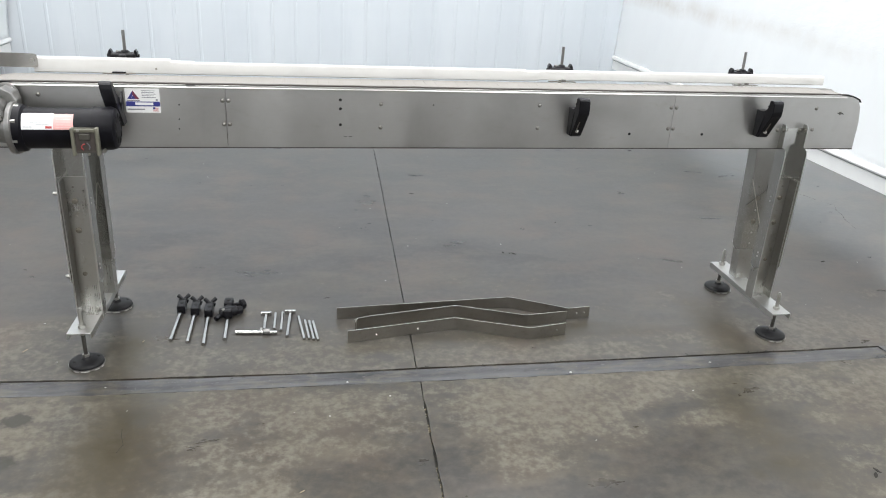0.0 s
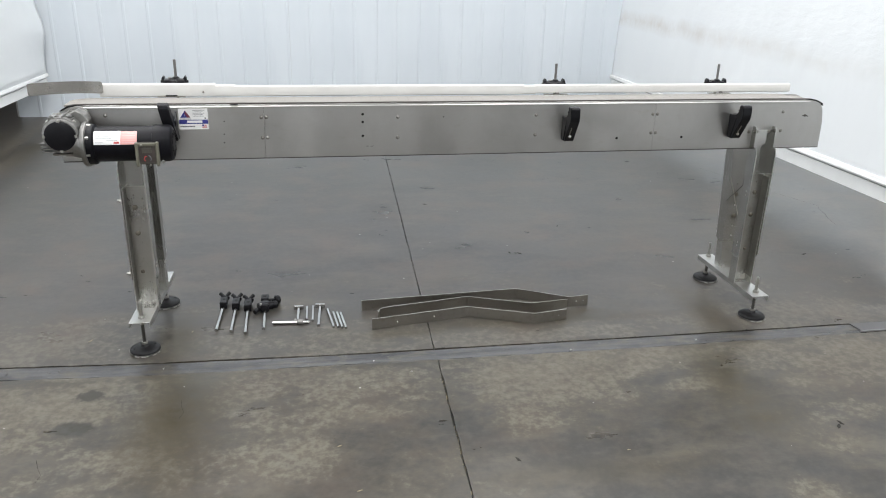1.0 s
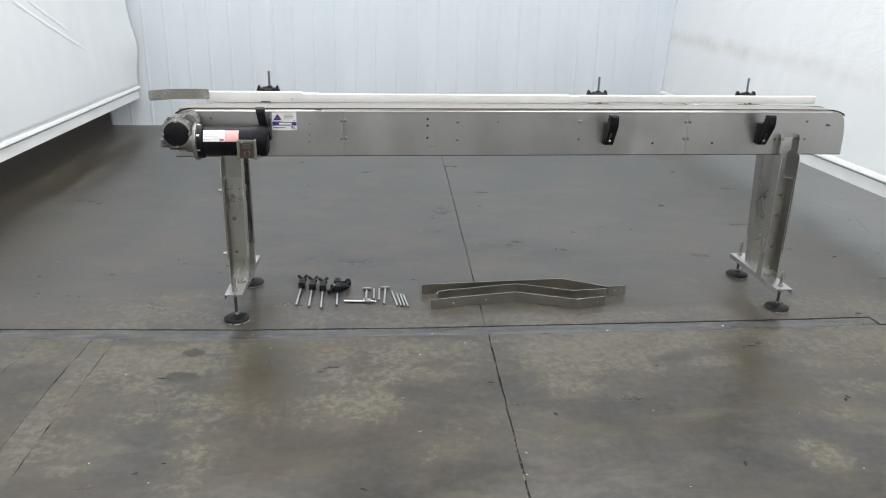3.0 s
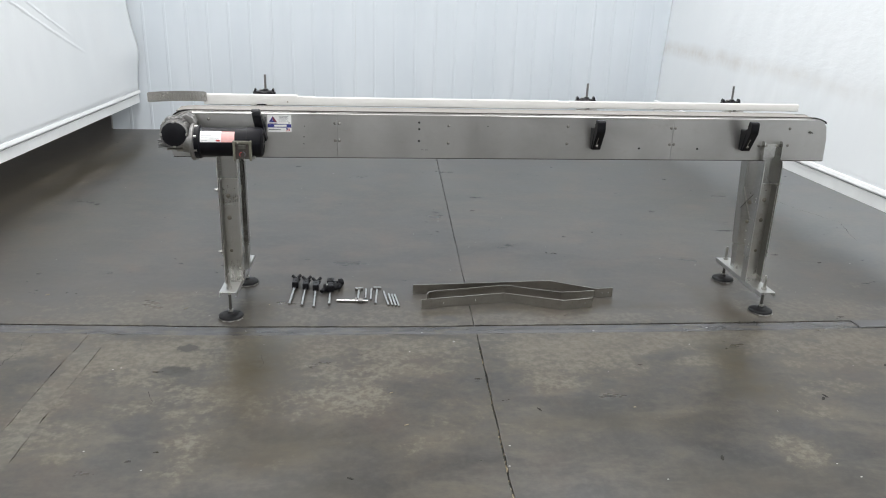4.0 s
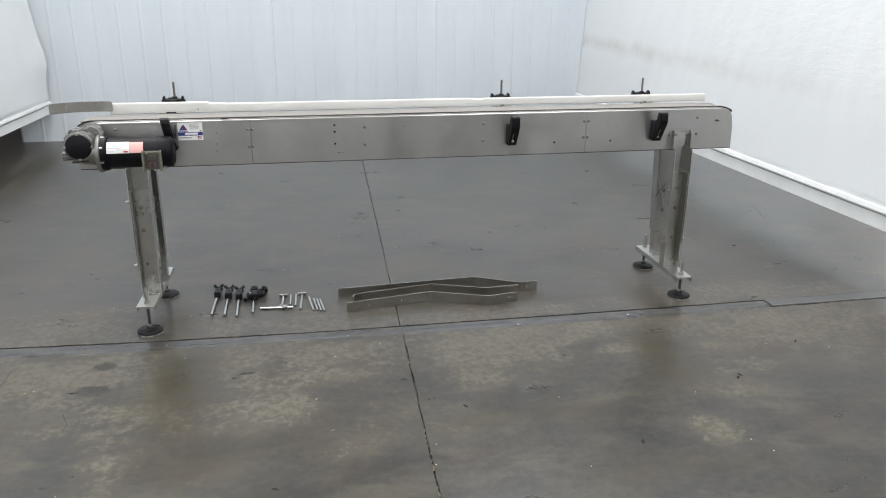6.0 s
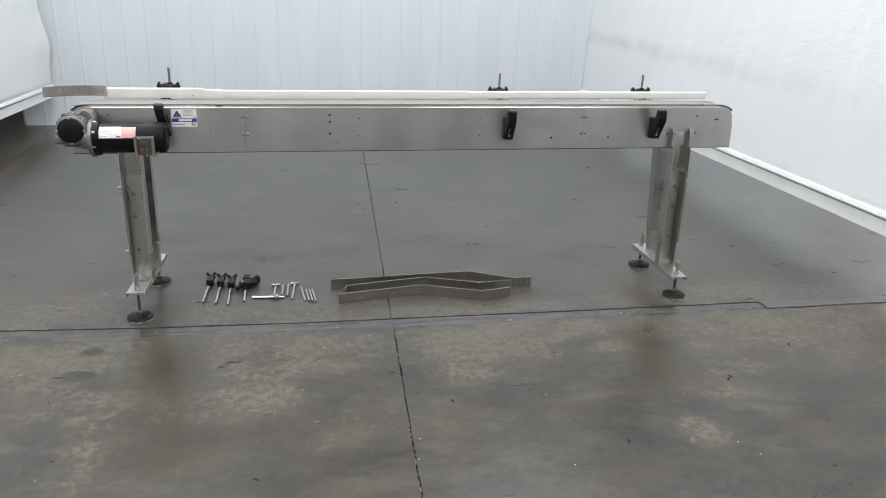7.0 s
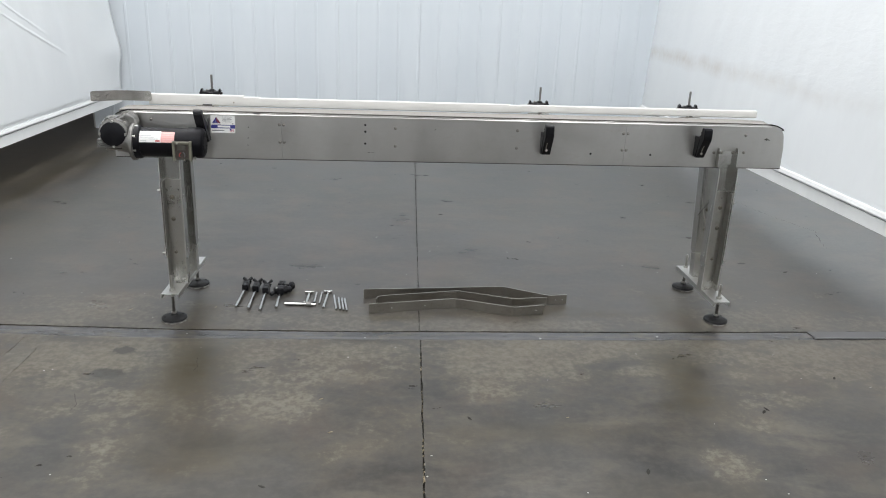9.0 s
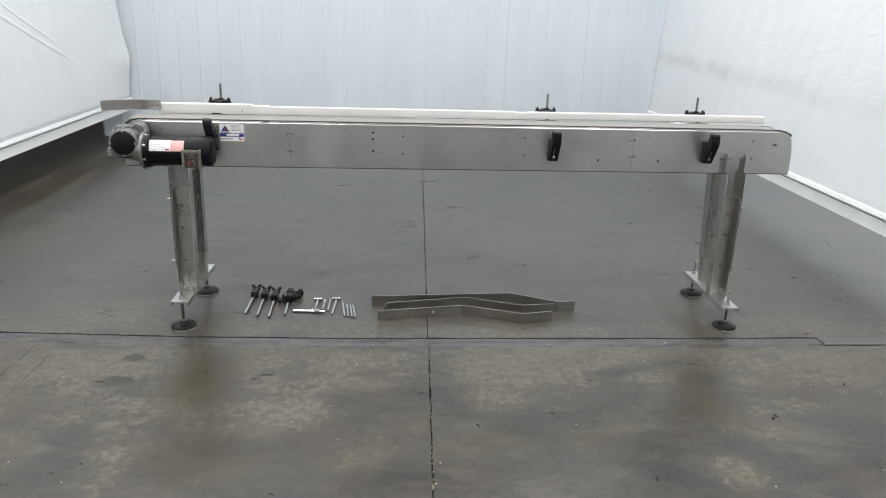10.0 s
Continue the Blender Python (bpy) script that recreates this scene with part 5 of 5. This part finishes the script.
pin((-0.126, 2.778), (-0.121, 2.926), 0.006, "plain short steel pin")
pin((-0.102, 2.726), (-0.090, 2.922), 0.007, "long steel tee-headed pin", name="tee_pin", tee=True)
for a, b in (((-0.036, 2.704), (-0.058, 2.886)), ((-0.017, 2.702), (-0.033, 2.852)), ((0.0, 2.695), (-0.016, 2.846)), ((0.016, 2.690), (-0.001, 2.840))):
    pin(a, b, 0.0062, "plain steel pin in a row of four")

# small litter: straw bits, white chips and crumbs in the open joint
bm = bmesh.new()
for x, y, ang, l in ((0.0, 1.614, 20, 0.016), (-0.05, 1.85, 30, 0.014), (-1.03, 2.71, 60, 0.022), (-0.63, 2.745, 70, 0.014), (0.9, 1.7, 10, 0.01), (-1.75, 2.9, 40, 0.02)):
    b = box(-l * 0.55, l * 0.55, -0.0016, 0.0016, 0, 0.002, 0.0005)
    bmesh.ops.transform(b, matrix=pose(x, y, 0.0, 0, 0, ang), verts=b.verts)
    bm = merge(bm, b)
tagged(part("straw_litter", bm, M_STRAW), "scattered pale straw bits on the concrete", "litter", "", "stuff")
bm = bmesh.new()
rng = random.Random(4)
SPOTS = [(-0.70, 2.44), (0.36, 1.46), (0.333, 1.41), (0.338, 1.34), (0.11, 2.40), (0.93, 2.39), (1.5, 2.41), (0.25, 2.30), (2.0, 2.0), (-0.9, 2.62), (0.86, 1.24), (-1.19, 2.09), (-1.16, 2.1)]
SPOTS += [(rng.uniform(-2.2, 2.8), rng.uniform(2.5, 6.5)) for _ in range(34)] + [(rng.uniform(-1.6, 2.4), rng.uniform(0.6, 2.3)) for _ in range(26)]
for k, (x, y) in enumerate(SPOTS):
    s = rng.uniform(0.002, 0.0045) if k < 13 else rng.uniform(0.0012, 0.003)
    b = bmesh.new()
    bmesh.ops.create_icosphere(b, subdivisions=1, radius=s)
    bmesh.ops.transform(b, matrix=Matrix.Translation((x, y, s * 0.3)) @ Matrix.Diagonal((1.4, 0.9, 0.5, 1)), verts=b.verts)
    bm = merge(bm, b)
tagged(part("chip_litter", bm, M_CHIP), "tiny pale chips scattered over the concrete", "litter", "", "stuff")
bm = bmesh.new()
DARK = [(-1.24, 3.42), (-0.95, 3.3), (0.61, 4.4), (0.98, 3.49), (0.95, 3.5), (1.0, 3.485), (2.6, 3.3), (0.52, 1.7), (1.72, 1.75), (1.70, 1.73), (1.1, 1.35), (-0.2, 1.3), (2.15, 2.0), (1.35, 3.9)]
for k, (x, y) in enumerate(DARK + [(rng.uniform(-1.4, 2.3), 2.465 + rng.uniform(-0.006, 0.012)) for _ in range(46)]):
    s_ = rng.uniform(0.004, 0.009) if k < len(DARK) else rng.uniform(0.0015, 0.004)
    b = bmesh.new()
    bmesh.ops.create_icosphere(b, subdivisions=1, radius=s_)
    bmesh.ops.transform(b, matrix=Matrix.Translation((x, y, 0.0008)) @ Matrix.Rotation(rng.uniform(0, 3), 4, "Z") @ Matrix.Diagonal((2.2, 0.8, 0.16, 1)), verts=b.verts)
    bm = merge(bm, b)
tagged(part("dark_crumbs", bm, M_JOINT), "dark flat crumbs of dirt on the concrete", "crumbs", "", "stuff")
bm = bmesh.new()
for k in range(190):
    y = rng.uniform(0.6, 2.3)
    x = joint_x(y) + rng.uniform(-0.006, 0.006)
    s = rng.uniform(0.0015, 0.0045) if y < 1.6 else rng.uniform(0.001, 0.003)
    b = bmesh.new()
    bmesh.ops.create_icosphere(b, subdivisions=1, radius=s)
    bmesh.ops.transform(b, matrix=Matrix.Translation((x, y, -0.008 + s)) @ Matrix.Diagonal((1.0, 1.6, 0.8, 1)), verts=b.verts)
    bm = merge(bm, b)
tagged(part("joint_crumbs", bm, M_STRAW), "sandy crumbs lying in the open floor joint", "crumbs", "", "stuff")
